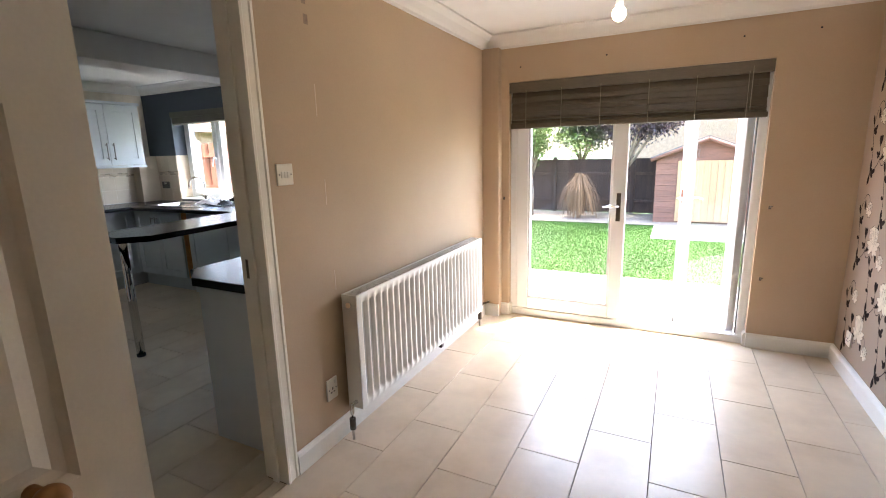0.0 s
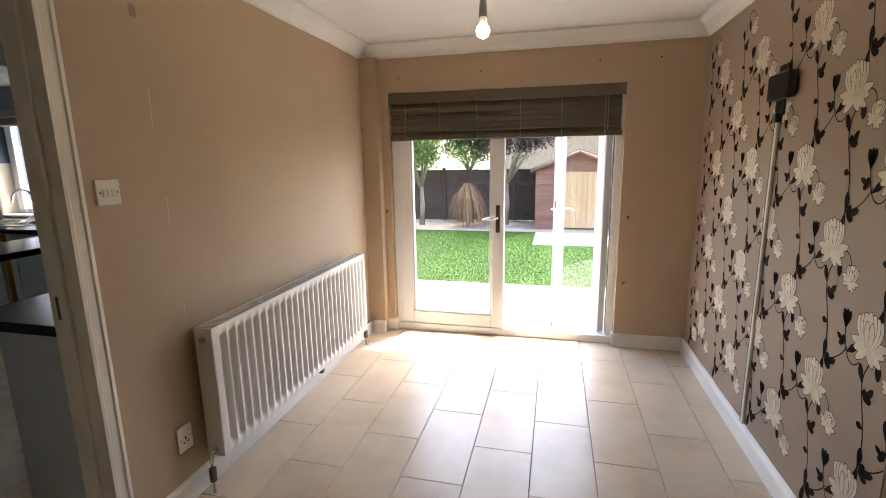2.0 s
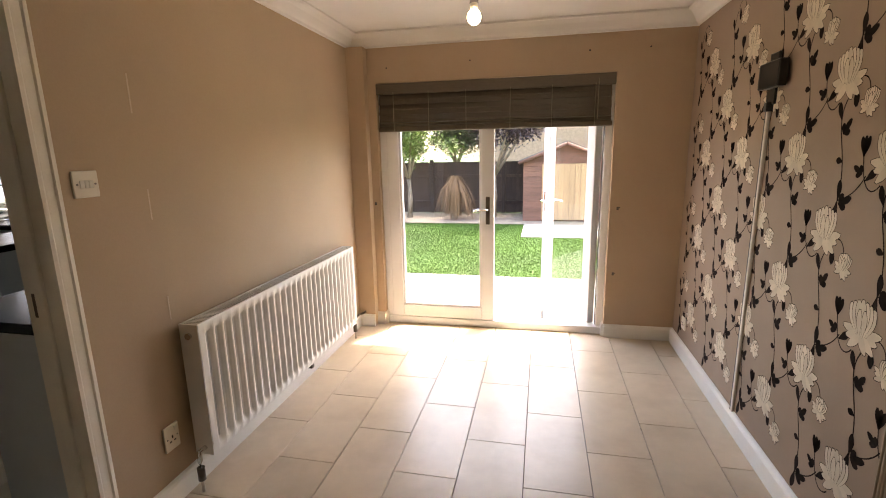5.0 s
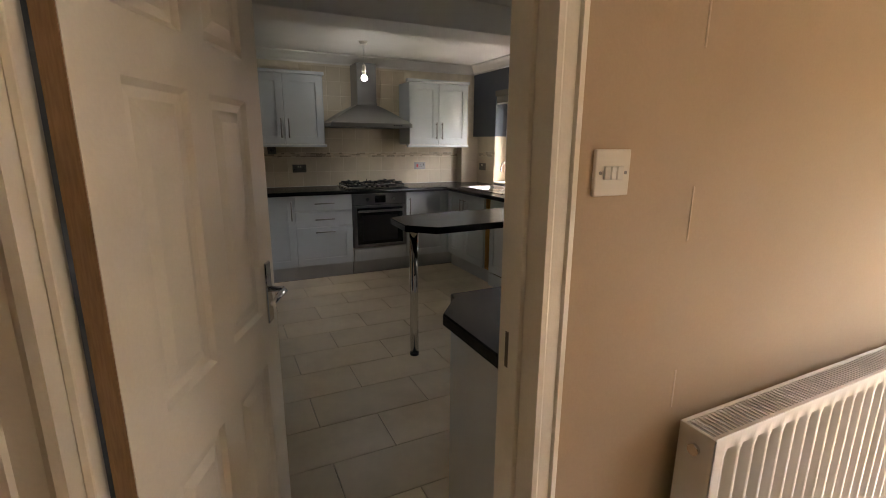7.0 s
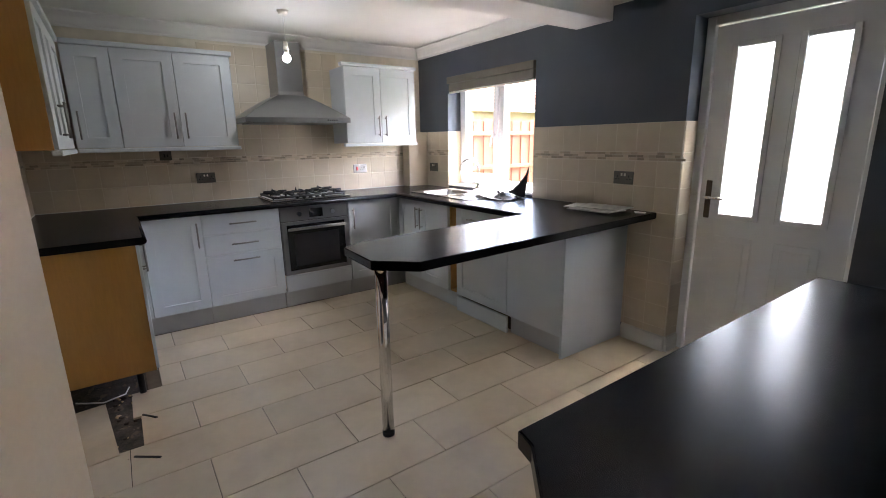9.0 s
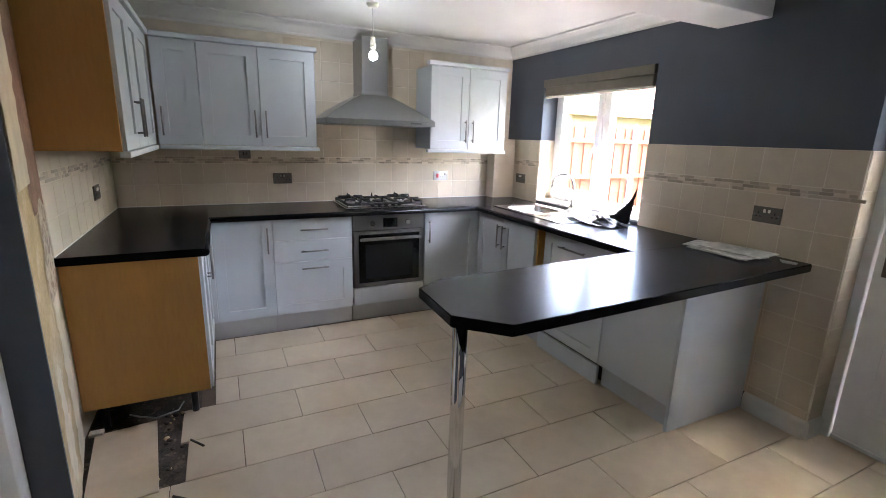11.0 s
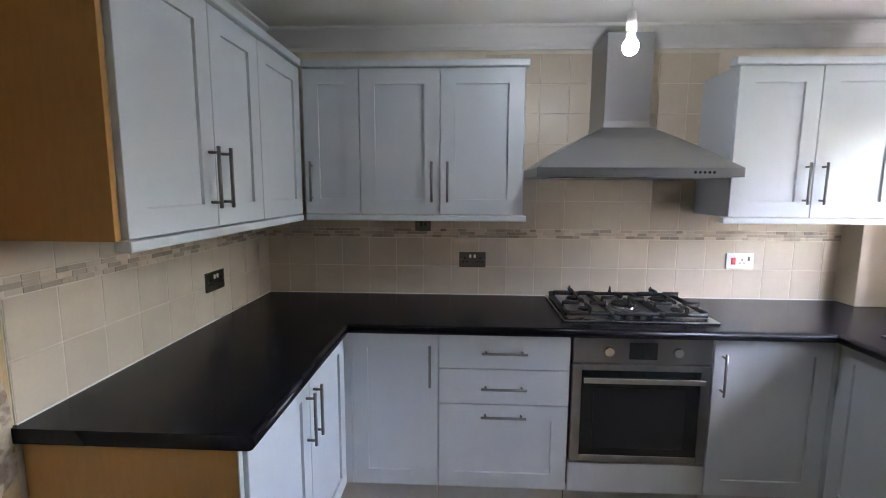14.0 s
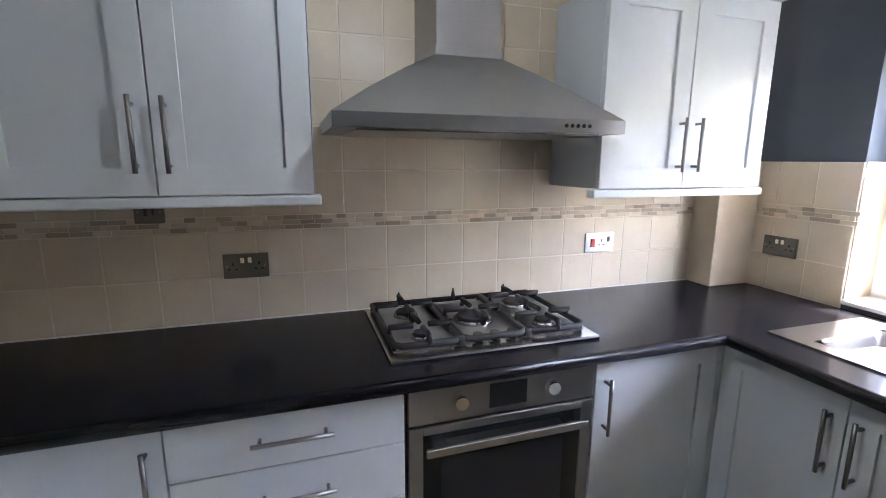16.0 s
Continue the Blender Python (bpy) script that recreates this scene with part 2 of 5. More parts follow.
M_GREEN = mat("light_green_leaf", (0.1, 0.16, 0.025), 0.55, vary=0.2, scale=3, island=0.4)
M_DKGREEN = mat("dark_leaf", (0.035, 0.055, 0.02), 0.5, vary=0.2, scale=3, island=0.5)
M_PURPLE = mat("purple_leaf", (0.04, 0.022, 0.024), 0.5, vary=0.2, scale=3, island=0.5)
M_STRAW = mat("dry_straw_leaf", (0.19, 0.105, 0.05), 0.8, vary=0.15, scale=6, island=0.35)


# ---- mesh tools ----
def part(name, bm, material, parent=None, label=""):
    me = bpy.data.meshes.new(name)
    bm.to_mesh(me)
    bm.free()
    me.materials.append(material)
    ob = new(name, me)
    if parent is not None:
        ob.parent = parent
    if label:
        tagged(ob, label)
    return ob


def thing(name, m, label, category, group="", kind=""):
    ob = new(name)
    ob.matrix_basis = m
    ob.empty_display_size = 0.1
    return tagged(ob, label, category, group, kind)


def solo(name, bm, material, label, category, group="", kind=""):
    return tagged(part(name, bm, material), label, category, group, kind)


def add_box(bm, lo, hi, bevel=0.0, seg=1):
    tmp = bmesh.new()
    bmesh.ops.create_cube(tmp, size=1)
    for v in tmp.verts:
        v.co = Vector([(lo[i] + hi[i]) / 2 + v.co[i] * (hi[i] - lo[i]) for i in range(3)])
    if bevel:
        bmesh.ops.bevel(tmp, geom=tmp.edges[:], offset=bevel, segments=seg, profile=0.6, affect="EDGES")
    me = bpy.data.meshes.new("tmp")
    tmp.to_mesh(me)
    tmp.free()
    bm.from_mesh(me)
    bpy.data.meshes.remove(me)
    return bm


def box(lo, hi, bevel=0.0, seg=1):
    return add_box(bmesh.new(), lo, hi, bevel, seg)


def boxes(items, bevel=0.0):
    bm = bmesh.new()
    for lo, hi in items:
        add_box(bm, lo, hi, bevel)
    return bm


def add_rod(bm, a, b, r, seg=12, r2=None):
    a, b = Vector(a), Vector(b)
    d = b - a
    tmp = bmesh.new()
    bmesh.ops.create_cone(tmp, cap_ends=True, segments=seg, radius1=r, radius2=r if r2 is None else r2, depth=d.length)
    m = Matrix.Translation((a + b) / 2) @ d.to_track_quat("Z", "Y").to_matrix().to_4x4()
    tmp.transform(m)
    for f in tmp.faces:
        f.smooth = len(f.verts) == 4
    me = bpy.data.meshes.new("tmp")
    tmp.to_mesh(me)
    tmp.free()
    bm.from_mesh(me)
    bpy.data.meshes.remove(me)
    return bm


def rod(a, b, r, seg=12, r2=None):
    return add_rod(bmesh.new(), a, b, r, seg, r2)


def add_tube(bm, pts, r, seg=8):
    """A round tube along a line of points, with ends."""
    pts = [Vector(p) for p in pts]
    rings = []
    for i, p in enumerate(pts):
        d = (pts[min(i + 1, len(pts) - 1)] - pts[max(i - 1, 0)]).normalized()
        q = d.to_track_quat("Z", "Y")
        rr = r[i] if isinstance(r, (list, tuple)) else r
        rings.append([bm.verts.new(p + q @ Vector((rr * math.cos(2 * math.pi * k / seg), rr * math.sin(2 * math.pi * k / seg), 0))) for k in range(seg)])
    for a, b in zip(rings, rings[1:]):
        for k in range(seg):
            f = bm.faces.new((a[k], a[(k + 1) % seg], b[(k + 1) % seg], b[k]))
            f.smooth = True
    bm.faces.new(list(reversed(rings[0])))
    bm.faces.new(rings[-1])
    return bm


def tube(pts, r, seg=8):
    return add_tube(bmesh.new(), pts, r, seg)


def prism(outline, z0, z1, bevel=0.0):
    """An upright block on an outline in x and y."""
    bm = bmesh.new()
    low = [bm.verts.new((x, y, z0)) for x, y in outline]
    high = [bm.verts.new((x, y, z1)) for x, y in outline]
    n = len(outline)
    bm.faces.new(list(reversed(low)))
    bm.faces.new(high)
    for i in range(n):
        bm.faces.new((low[i], low[(i + 1) % n], high[(i + 1) % n], high[i]))
    bmesh.ops.recalc_face_normals(bm, faces=bm.faces[:])
    if bevel:
        bmesh.ops.bevel(bm, geom=bm.edges[:], offset=bevel, segments=2, affect="EDGES")
    return bm


def ball(at, r, seg=16, squash=1.0):
    bm = bmesh.new()
    bmesh.ops.create_uvsphere(bm, u_segments=seg, v_segments=seg // 2, radius=r)
    for v in bm.verts:
        v.co = Vector((v.co.x, v.co.y, v.co.z * squash)) + Vector(at)
    for f in bm.faces:
        f.smooth = True
    return bm


def sweep(profile, a, b):
    """A moulding: a profile of (out, up) pairs swept from a to b; out is to the left of the way from a to b."""
    a, b = Vector(a), Vector(b)
    d = (b - a).normalized()
    out = Vector((-d.y, d.x, 0))
    bm = bmesh.new()
    r1 = [bm.verts.new(a + out * o + Vector((0, 0, u))) for o, u in profile]
    r2 = [bm.verts.new(b + out * o + Vector((0, 0, u))) for o, u in profile]
    n = len(profile)
    for i in range(n):
        bm.faces.new((r1[i], r1[(i + 1) % n], r2[(i + 1) % n], r2[i]))
    bm.faces.new(r1)
    bm.faces.new(list(reversed(r2)))
    bmesh.ops.recalc_face_normals(bm, faces=bm.faces[:])
    return bm


# ---- structure ----
XW, XK, XE, YN, YO, YS, ZC = -1.25, -1.37, 1.24, 4.135, 4.435, 0.03, 2.33
KW, KS = -5.914, 0.785
DOOR_Y0, DOOR_Y1, DOOR_H = 0.935, 1.662, 2.0


def structure(name, items, material, label="", category="wall", bevel=0.0):
    return solo(name, boxes(items, bevel), material, label, category, kind="structure")


structure("floor", [((-6.3, -1.3, -0.12), (1.6, YO, -0.01))], M_GROUT, "grouted screed under beige floor tiles", "floor")
WEST = lambda x0, x1: [((x0, -0.1, 0), (x1, DOOR_Y0 - 0.03, ZC)), ((x0, DOOR_Y1 + 0.03, 0), (x1, YN, ZC)), ((x0, DOOR_Y0 - 0.03, DOOR_H + 0.03), (x1, DOOR_Y1 + 0.03, ZC))]
wall_west = structure("wall_west", WEST(-1.31, XW), M_BEIGE, "beige painted partition wall with a doorway")
structure("wall_partition", WEST(XK, -1.31), M_BLUE, "slate blue kitchen side of the partition wall")
FD0, FD1, FDH = -1.045, 0.74, 1.97
structure("wall_north", [((-1.31, YN, -0.1), (FD0, YO, ZC)), ((FD1, YN, -0.1), (XE + 0.3, YO, ZC)), ((FD0, YN, FDH), (FD1, YO, ZC)), ((XW, 4.06, 0), (-1.11, YN, ZC - 0.098))], M_BEIGE, "beige painted wall around the french doors")
wall_east = structure("wall_east", [((XE, -0.1, 0), (XE + 0.25, YN, ZC))], M_PAPER, "taupe wall with floral chrysanthemum wallpaper")
structure("wall_south", [((-1.25, -0.12, 0), (-0.56, YS, ZC)), ((0.26, -0.12, 0), (XE, YS, ZC)), ((-0.56, -0.12, 2.05), (0.26, YS, ZC))], M_BEIGE, "beige painted wall with the hall doorway")
structure("wall_hall", [((-1.6, -1.3, 0), (1.6, -1.2, ZC)), ((-1.6, -1.2, 0), (-1.5, -0.12, ZC)), ((1.5, -1.2, 0), (1.6, -0.12, ZC))], M_BEIGE, "plain beige hall wall")
structure("ceiling", [((-1.31, -1.3, ZC), (XE + 0.3, YO, ZC + 0.1))], M_CEIL, "white painted dining room ceiling", "ceiling")
structure("ceiling_kitchen", [((-6.2, -0.4, ZC), (-1.31, YO, ZC + 0.1))], M_CEIL, "white painted kitchen ceiling", "ceiling")
structure("ceiling_beam", [((-3.81, KS, 2.14), (-3.51, YN, ZC))], M_CEIL, "white boxed ceiling beam", "beam", 0.004)
# ribbed projection beside the wallpapered wall
bm = box((1.05, YS, 0), (XE, 1.72, ZC))
for i in range(150):
    y = YS + 0.008 + i * 0.0113
    add_rod(bm, (1.05, y, 0.0), (1.05, y, ZC), 0.0035, 6)
solo("wall_nib", bm, M_RIB, "projecting wall with vertically ribbed beige covering", "wall", kind="structure")

BD0, BD1, BDH = -2.964, -2.1, 2.06
WN0, WN1, WNZ0, WNZ1 = -5.38, -4.19, 0.95, 2.0
wall_kn = structure("wall_kitchen_north", [((-6.2, YN, -0.1), (WN0, YO, ZC)), ((WN1, YN, -0.1), (BD0, YO, ZC)), ((BD1, YN, -0.1), (-1.31, YO, ZC)), ((WN0, YN, -0.1), (WN1, YO, WNZ0)), ((WN0, YN, WNZ1), (WN1, YO, ZC)), ((BD0, YN, BDH), (BD1, YO, ZC))], M_BLUE, "slate blue kitchen wall with window and back door")
wall_kw = structure("wall_kitchen_west", [((-6.2, 0.5, 0), (KW, YN, ZC))], M_WGROUT, "cream wall behind glazed tiles")
wall_ks = structure("wall_kitchen_south", [((KW, 0.6, 0), (-4.40, KS, ZC))], M_WGROUT, "cream wall behind glazed tiles")
structure("wall_end", [((-3.765, 0.70, 0), (-3.755, 0.90, ZC))], M_BLUE, "slate blue painted wall end")
structure("wall_kitchen_back", [((-3.755, 0.4, 0), (XK, 0.66, ZC))], M_BLUE, "plain slate blue wall")

# bare plaster strip with torn paper
bm = bmesh.new()
NX, NZ = 40, 130
grid = [[bm.verts.new((-4.40 + 0.635 * i / NX, 0.785 + 0.115 * i / NX + 0.0022 * noise.noise(Vector((i * 0.21, k * 0.13, 3))) + 0.0012 * noise.noise(Vector((i * 0.7, k * 0.5, 1))), ZC * k / NZ)) for i in range(NX + 1)] for k in range(NZ + 1)]
for k in range(NZ):
    for i in range(NX):
        bm.faces.new((grid[k][i + 1], grid[k][i], grid[k + 1][i], grid[k + 1][i + 1]))
back = [[bm.verts.new((x, 0.6, z)) for x in (-4.40, -3.765)] for z in (0, ZC)]
bm.faces.new((back[0][0], back[0][1], back[1][1], back[1][0]))
plaster = solo("wall_stripped", bm, M_PLASTER, "stripped plaster wall with torn wallpaper remnants", "wall", kind="structure")


def torn_sheet(u0, u1, z0, z1, lift, seed, material, ragged):
    """A ragged sheet on the stripped wall; u runs from the blue wall end (0) to the tiles (1)."""
    bm = bmesh.new()
    n = int((z1 - z0) / 0.012)
    rows = []
    for k in range(n + 1):
        z = z0 + (z1 - z0) * k / n
        ends = min(1.0, 6 * min(k, n - k) / n + 0.25) if ragged[2] else 1.0
        wob = [ragged[i] * (noise.noise(Vector((seed, z * 5, i))) + 0.5 * noise.noise(Vector((seed, z * 22, i)))) for i in (0, 1)]
        mid = (u0 + u1) / 2
        row = []
        for f in (0.0, 0.5, 1.0):
            side = u0 + wob[0] if f == 0 else u1 + wob[1] if f == 1 else mid
            u = min(max(mid + (side - mid) * ends, 0.005), 0.985)
            x = -3.765 - 0.635 * u
            row.append(bm.verts.new((x, 0.785 + 0.115 * (x + 4.40) / 0.635 + lift + 0.0012 * noise.noise(Vector((x * 30, z * 30, seed))), z)))
        rows.append(row)
    for a, b in zip(rows, rows[1:]):
        for i in (0, 1):
            bm.faces.new((a[i], a[i + 1], b[i + 1], b[i]))
    part("torn_paper", bm, material, plaster)


torn_sheet(0.42, 1.2, 1.16, 2.32, 0.004, 1.0, M_REDPL, (0.06, 0.0, 0))
torn_sheet(-0.1, 0.5, 1.28, 2.32, 0.0055, 2.0, M_PEEL, (0.0, 0.1, 0))
torn_sheet(0.55, 0.98, 0.74, 1.2, 0.005, 3.0, M_MOTTLE, (0.12, 0.05, 1))
torn_sheet(0.58, 0.9, 0.03, 0.8, 0.006, 4.0, M_PEEL, (0.14, 0.08, 0))
torn_sheet(0.12, 0.36, 0.1, 0.62, 0.0045, 5.0, M_PEEL, (0.1, 0.12, 1))
torn_sheet(0.86, 1.1, 0.25, 0.62, 0.0075, 7.0, M_FILLER, (0.1, 0.0, 1))

# door beyond the wall end
d2 = thing("door_2", pose(-3.72, 0.72, 0), "white painted door frame beside the blue wall end", "door frame", kind="structure")
part("architrave", box((-0.03, -0.055, 0), (0.045, 0.07, 2.05), 0.004), M_WHITE, d2)
part("door_leaf", box((0.045, -0.05, 0.005), (0.8, -0.01, 2.0), 0.003), M_WHITE, d2)

# coving
COVE = [(0, 0), (0.012, 0), (0.014, 0.016), (0.03, 0.03), (0.055, 0.062), (0.082, 0.083), (0.1, 0.087), (0.1, 0.1), (0, 0.1)]


def cove(a, b, label="white plaster coving"):
    solo("coving", sweep([(o * 1.0, u) for o, u in COVE], (*a, ZC - 0.1), (*b, ZC - 0.1)), M_CEIL, label, "coving", kind="structure")


cove((XE, YN), (XW, YN))
cove((XW, YN), (XW, YS))
cove((XE, 1.72), (XE, YN))
cove((-3.81, YN), (KW, YN))
cove((KW, YN), (KW, KS))
cove((KW, KS), (-3.81, KS))
cove((XK, YN), (-3.51, YN))

# skirting boards
SKIRT = [(0, 0), (0.018, 0), (0.018, 0.085), (0.012, 0.098), (0.004, 0.105), (0, 0.105)]


def skirting(a, b, thick=1.0):
    solo("baseboard", sweep([(o * thick, u) for o, u in SKIRT], (*a, 0), (*b, 0)), M_WHITE, "white gloss painted skirting board", "skirting board", kind="structure")


skirting((XW, 4.06), (XW, DOOR_Y1 + 0.07))
skirting((-1.045, YN), (-1.11, YN))
skirting((-1.11, 4.06), (XW, 4.06))
skirting((XE, YN), (FD1, YN))
skirting((FD1, YN), (FD1, YN + 0.07))
skirting((FD0, YN + 0.07), (FD0, YN))
skirting((XE, 1.72), (XE, YN), 1.3)
skirting((BD0, YN), (-3.28, YN))
skirting((BD0, YN + 0.13), (BD0, YN))

# ---- kitchen doorway: lining, architraves, door ----
doorway = thing("door_1", pose(0, 0, 0), "cream painted door lining and moulded architrave", "door frame", kind="structure")
ARCH = [(0, 0), (0.07, 0), (0.07, 0.012), (0.055, 0.016), (0.05, 0.011), (0.02, 0.014), (0.012, 0.02), (0, 0.02)]


def upright_moulding(x, y0, sign_y, sign_x, z1):
    bm = bmesh.new()
    lo = [bm.verts.new((x + sign_x * o, y0 + sign_y * a, 0)) for a, o in ARCH]
    hi = [bm.verts.new((x + sign_x * o, y0 + sign_y * a, z1)) for a, o in ARCH]
    for i in range(len(ARCH)):
        j = (i + 1) % len(ARCH)
        bm.faces.new((lo[i], lo[j], hi[j], hi[i]))
    bm.faces.new(lo)
    bm.faces.new(hi)
    bmesh.ops.recalc_face_normals(bm, faces=bm.faces[:])
    return bm


part("architrave", upright_moulding(XW, DOOR_Y1, 1, 1, DOOR_H + 0.07), M_DOOR, doorway)
part("architrave", upright_moulding(XW, DOOR_Y0, -1, 1, DOOR_H + 0.07), M_DOOR, doorway)
part("architrave", box((XW, DOOR_Y0, DOOR_H), (XW + 0.018, DOOR_Y1, DOOR_H + 0.07), 0.004), M_DOOR, doorway)
part("architrave", upright_moulding(XK, DOOR_Y0, -1, -1, DOOR_H + 0.07), M_DOOR, doorway)
part("lining", box((XK - 0.003, DOOR_Y1, 0), (XW + 0.002, DOOR_Y1 + 0.029, DOOR_H + 0.028), 0.002), M_DOOR, doorway)
part("lining", box((XK - 0.003, DOOR_Y0 - 0.029, 0), (XW + 0.002, DOOR_Y0, DOOR_H + 0.028), 0.002), M_DOOR, doorway)
part("lining", box((XK - 0.003, DOOR_Y0, DOOR_H), (XW + 0.002, DOOR_Y1, DOOR_H + 0.028), 0.002), M_DOOR, doorway)
part("door_stop", box((XW - 0.07, DOOR_Y1 - 0.012, 0), (XW - 0.035, DOOR_Y1, DOOR_H), 0.002), M_DOOR, doorway)
part("door_stop", box((XW - 0.07, DOOR_Y0, 0), (XW - 0.035, DOOR_Y0 + 0.012, DOOR_H), 0.002), M_DOOR, doorway)
strike = part("strike_plate", box((-1.345, DOOR_Y1 - 0.002, 0.94), (-1.32, DOOR_Y1 + 0.001, 1.02)), M_BRASS, doorway, "dark metal strike plate")


def panel_door(bm_w, h, t):
    """A six-panel moulded leaf: x along the width from the hinge, y the thickness, z up."""
    bm = bmesh.new()
    st, mid = 0.105, 0.09
    pw = (bm_w - 2 * st - mid) / 2
    rows = [(0.2, 0.78), (0.93, 1.5), (1.6, 1.86)]
    xs = [(st, st + pw), (st + pw + mid, bm_w - st)]
    add_box(bm, (0, 0, 0), (st, t, h))
    add_box(bm, (bm_w - st, 0, 0), (bm_w, t, h))
    add_box(bm, (st + pw, 0, 0), (st + pw + mid, t, h))
    for x0, x1 in xs:
        edges = [0.0] + [z for r in rows for z in r] + [h]
        for k in range(0, len(edges), 2):
            add_box(bm, (x0, 0, edges[k]), (x1, t, edges[k + 1]))
        for z0, z1 in rows:
            for face, s in ((t, -1), (0.0, 1)):
                d = []
                for inset, depth in ((0, 0), (0.012, 0.009), (0.03, 0.011), (0.055, 0.003)):
                    y = face + s * depth
                    d.append([bm.verts.new(p) for p in ((x0 + inset, y, z0 + inset), (x1 - inset, y, z0 + inset), (x1 - inset, y, z1 - inset), (x0 + inset, y, z1 - inset))])
                for a, b in zip(d, d[1:]):
                    for i in range(4):
                        bm.faces.new((a[i], a[(i + 1) % 4], b[(i + 1) % 4], b[i]))
                bm.faces.new(d[-1])
    bmesh.ops.recalc_face_normals(bm, faces=bm.faces[:])
    return bm


def lever(parent, x, y, z, side, toward, plate=True):
    """A lever handle on a rose plate; side: the way out of the face along y; toward: the way of the lever along x."""
    if plate:
        part("handle_plate", box((x - 0.02, min(y, y + side * 0.007), z - 0.09), (x + 0.02, max(y, y + side * 0.007), z + 0.09), 0.003), M_CHROME, parent, "chrome backplate")
    part("door_handle", tube([(x, y, z + 0.01), (x, y + side * 0.045, z + 0.01), (x + toward * 0.02, y + side * 0.055, z + 0.01), (x + toward * 0.06, y + side * 0.055, z + 0.012), (x + toward * 0.11, y + side * 0.052, z + 0.004)], [0.009, 0.008, 0.009, 0.009, 0.007], 10), M_CHROME, parent, "chrome lever handle")


leaf_angle = 180 - 24
kd = thing("panel_door", pose(XK + 0.013, DOOR_Y0 + 0.044, 0.006, 0, 0, leaf_angle), "cream six-panel door standing open into the kitchen", "door")
part("leaf", panel_door(0.694, 1.98, 0.035), M_DOOR, kd)
part("leaf_edge", box((-0.0025, 0.001, 0.0), (-0.0005, 0.034, 1.98)), M_EDGE, kd, "bare timber hinge edge")
lever(kd, 0.634, 0.0, 0.98, -1, -1)

ed = thing("panel_door", pose(-0.55, 0.045, 0.006, 0, 0, 95), "cream six-panel hall door standing open", "door")
part("leaf", panel_door(0.76, 1.98, 0.035), M_DOOR, ed)
part("door_knob", ball((0.59, -0.05, 0.95), 0.024), M_BROWNW, ed, "round brown wooden knob")
part("knob_stem", rod((0.59, 0.0, 0.95), (0.59, -0.04, 0.95), 0.012), M_BROWNW, ed)

# ---- french doors ----
fd = thing("french_door", pose(0, 0, 0), "white upvc french doors, one leaf opened onto the patio", "french door")
Y0, Y1 = 4.19, 4.26
frame_ob = part("door_frame", boxes([((FD0, Y0, 0.06), (FD0 + 0.055, Y1, FDH)), ((FD1 - 0.055, Y0, 0.06), (FD1, Y1, FDH)), ((FD0, Y0, FDH - 0.055), (FD1, Y1, FDH)), ((FD0, Y0 - 0.015, 0.0), (FD1, Y1 + 0.03, 0.06))], 0.004), M_UPVC, fd)


def leaf(parent, m, w, z0, z1, name="door_leaf", handle_side=1, stile=0.1):
    lf = part(name, boxes([((0, 0, z0), (stile, 0.06, z1)), ((w - stile, 0, z0), (w, 0.06, z1)), ((stile, 0, z0), (w - stile, 0.06, z0 + stile)), ((stile, 0, z1 - stile), (w - stile, 0.06, z1))], 0.005), M_UPVC, parent)
    lf.matrix_basis = m
    part("bead", boxes([((stile, 0.008, z0 + stile), (stile + 0.018, 0.05, z1 - stile)), ((w - stile - 0.018, 0.008, z0 + stile), (w - stile, 0.05, z1 - stile)), ((stile, 0.008, z0 + stile), (w - stile, 0.05, z0 + stile + 0.018))], 0.003), M_UPVC, lf)
    g = part("pane", box((stile + 0.012, 0.025, z0 + stile + 0.01), (w - stile - 0.012, 0.031, z1 - stile - 0.01)), M_GLASS, lf)
    g.visible_shadow = False
    return lf


FDM = -0.12
l1 = leaf(fd, pose(FD0 + 0.055, Y0 - 0.012, 0), FDM - FD0 - 0.055, 0.065, FDH - 0.05)
part("handle_plate", box((FDM - FD0 - 0.121, -0.008, 0.87), (FDM - FD0 - 0.089, 0, 1.09), 0.003), M_BRASS, l1, "dark bronze backplate")
lever(l1, FDM - FD0 - 0.055 - 0.05, 0, 0.98, -1, -1, False)
l2 = leaf(fd, pose(FD1 - 0.06, Y1 + 0.0, 0, 0, 0, 118), 0.79, 0.065, FDH - 0.05)
lever(l2, 0.74, 0.06, 0.98, 1, -1)
lever(l2, 0.74, 0.0, 0.98, -1, -1)
part("seal", box((FD1 - 0.059, Y0 + 0.02, 0.065), (FD1 - 0.052, Y1, FDH - 0.06)), M_RUBBER, fd, "black rubber seal")

# wooden blind pulled up
bl = thing("venetian_blind", pose(0, 0, 0), "dark taupe wooden venetian blind pulled most of the way up", "blind")
part("valance", box((FD0 + 0.005, YN - 0.012, 1.885), (FD1 - 0.005, YN + 0.006, 1.965), 0.003), M_BLIND, bl)
z = 1.87
for i in range(9):
    s = part("slat", box((-0.87, -0.025, -0.0025), (0.87, 0.025, 0.0025), 0.001), M_BLIND, bl)
    s.matrix_basis = pose(-0.155, YN + 0.024 - (0.013 if i % 2 else 0), z, 67 if i < 5 else 20, 0.35 * (1 if i in (2, 4) else 0), 0)
    z -= 0.039 if i < 5 else 0.012
for i in range(9):
    s = part("slat", box((-0.87, -0.025, -0.0015), (0.87, 0.025, 0.0015), 0.001), M_BLIND, bl)
    s.matrix_basis = pose(-0.155, YN + 0.016, 1.69 - i * 0.0065, 75, 0, 0)
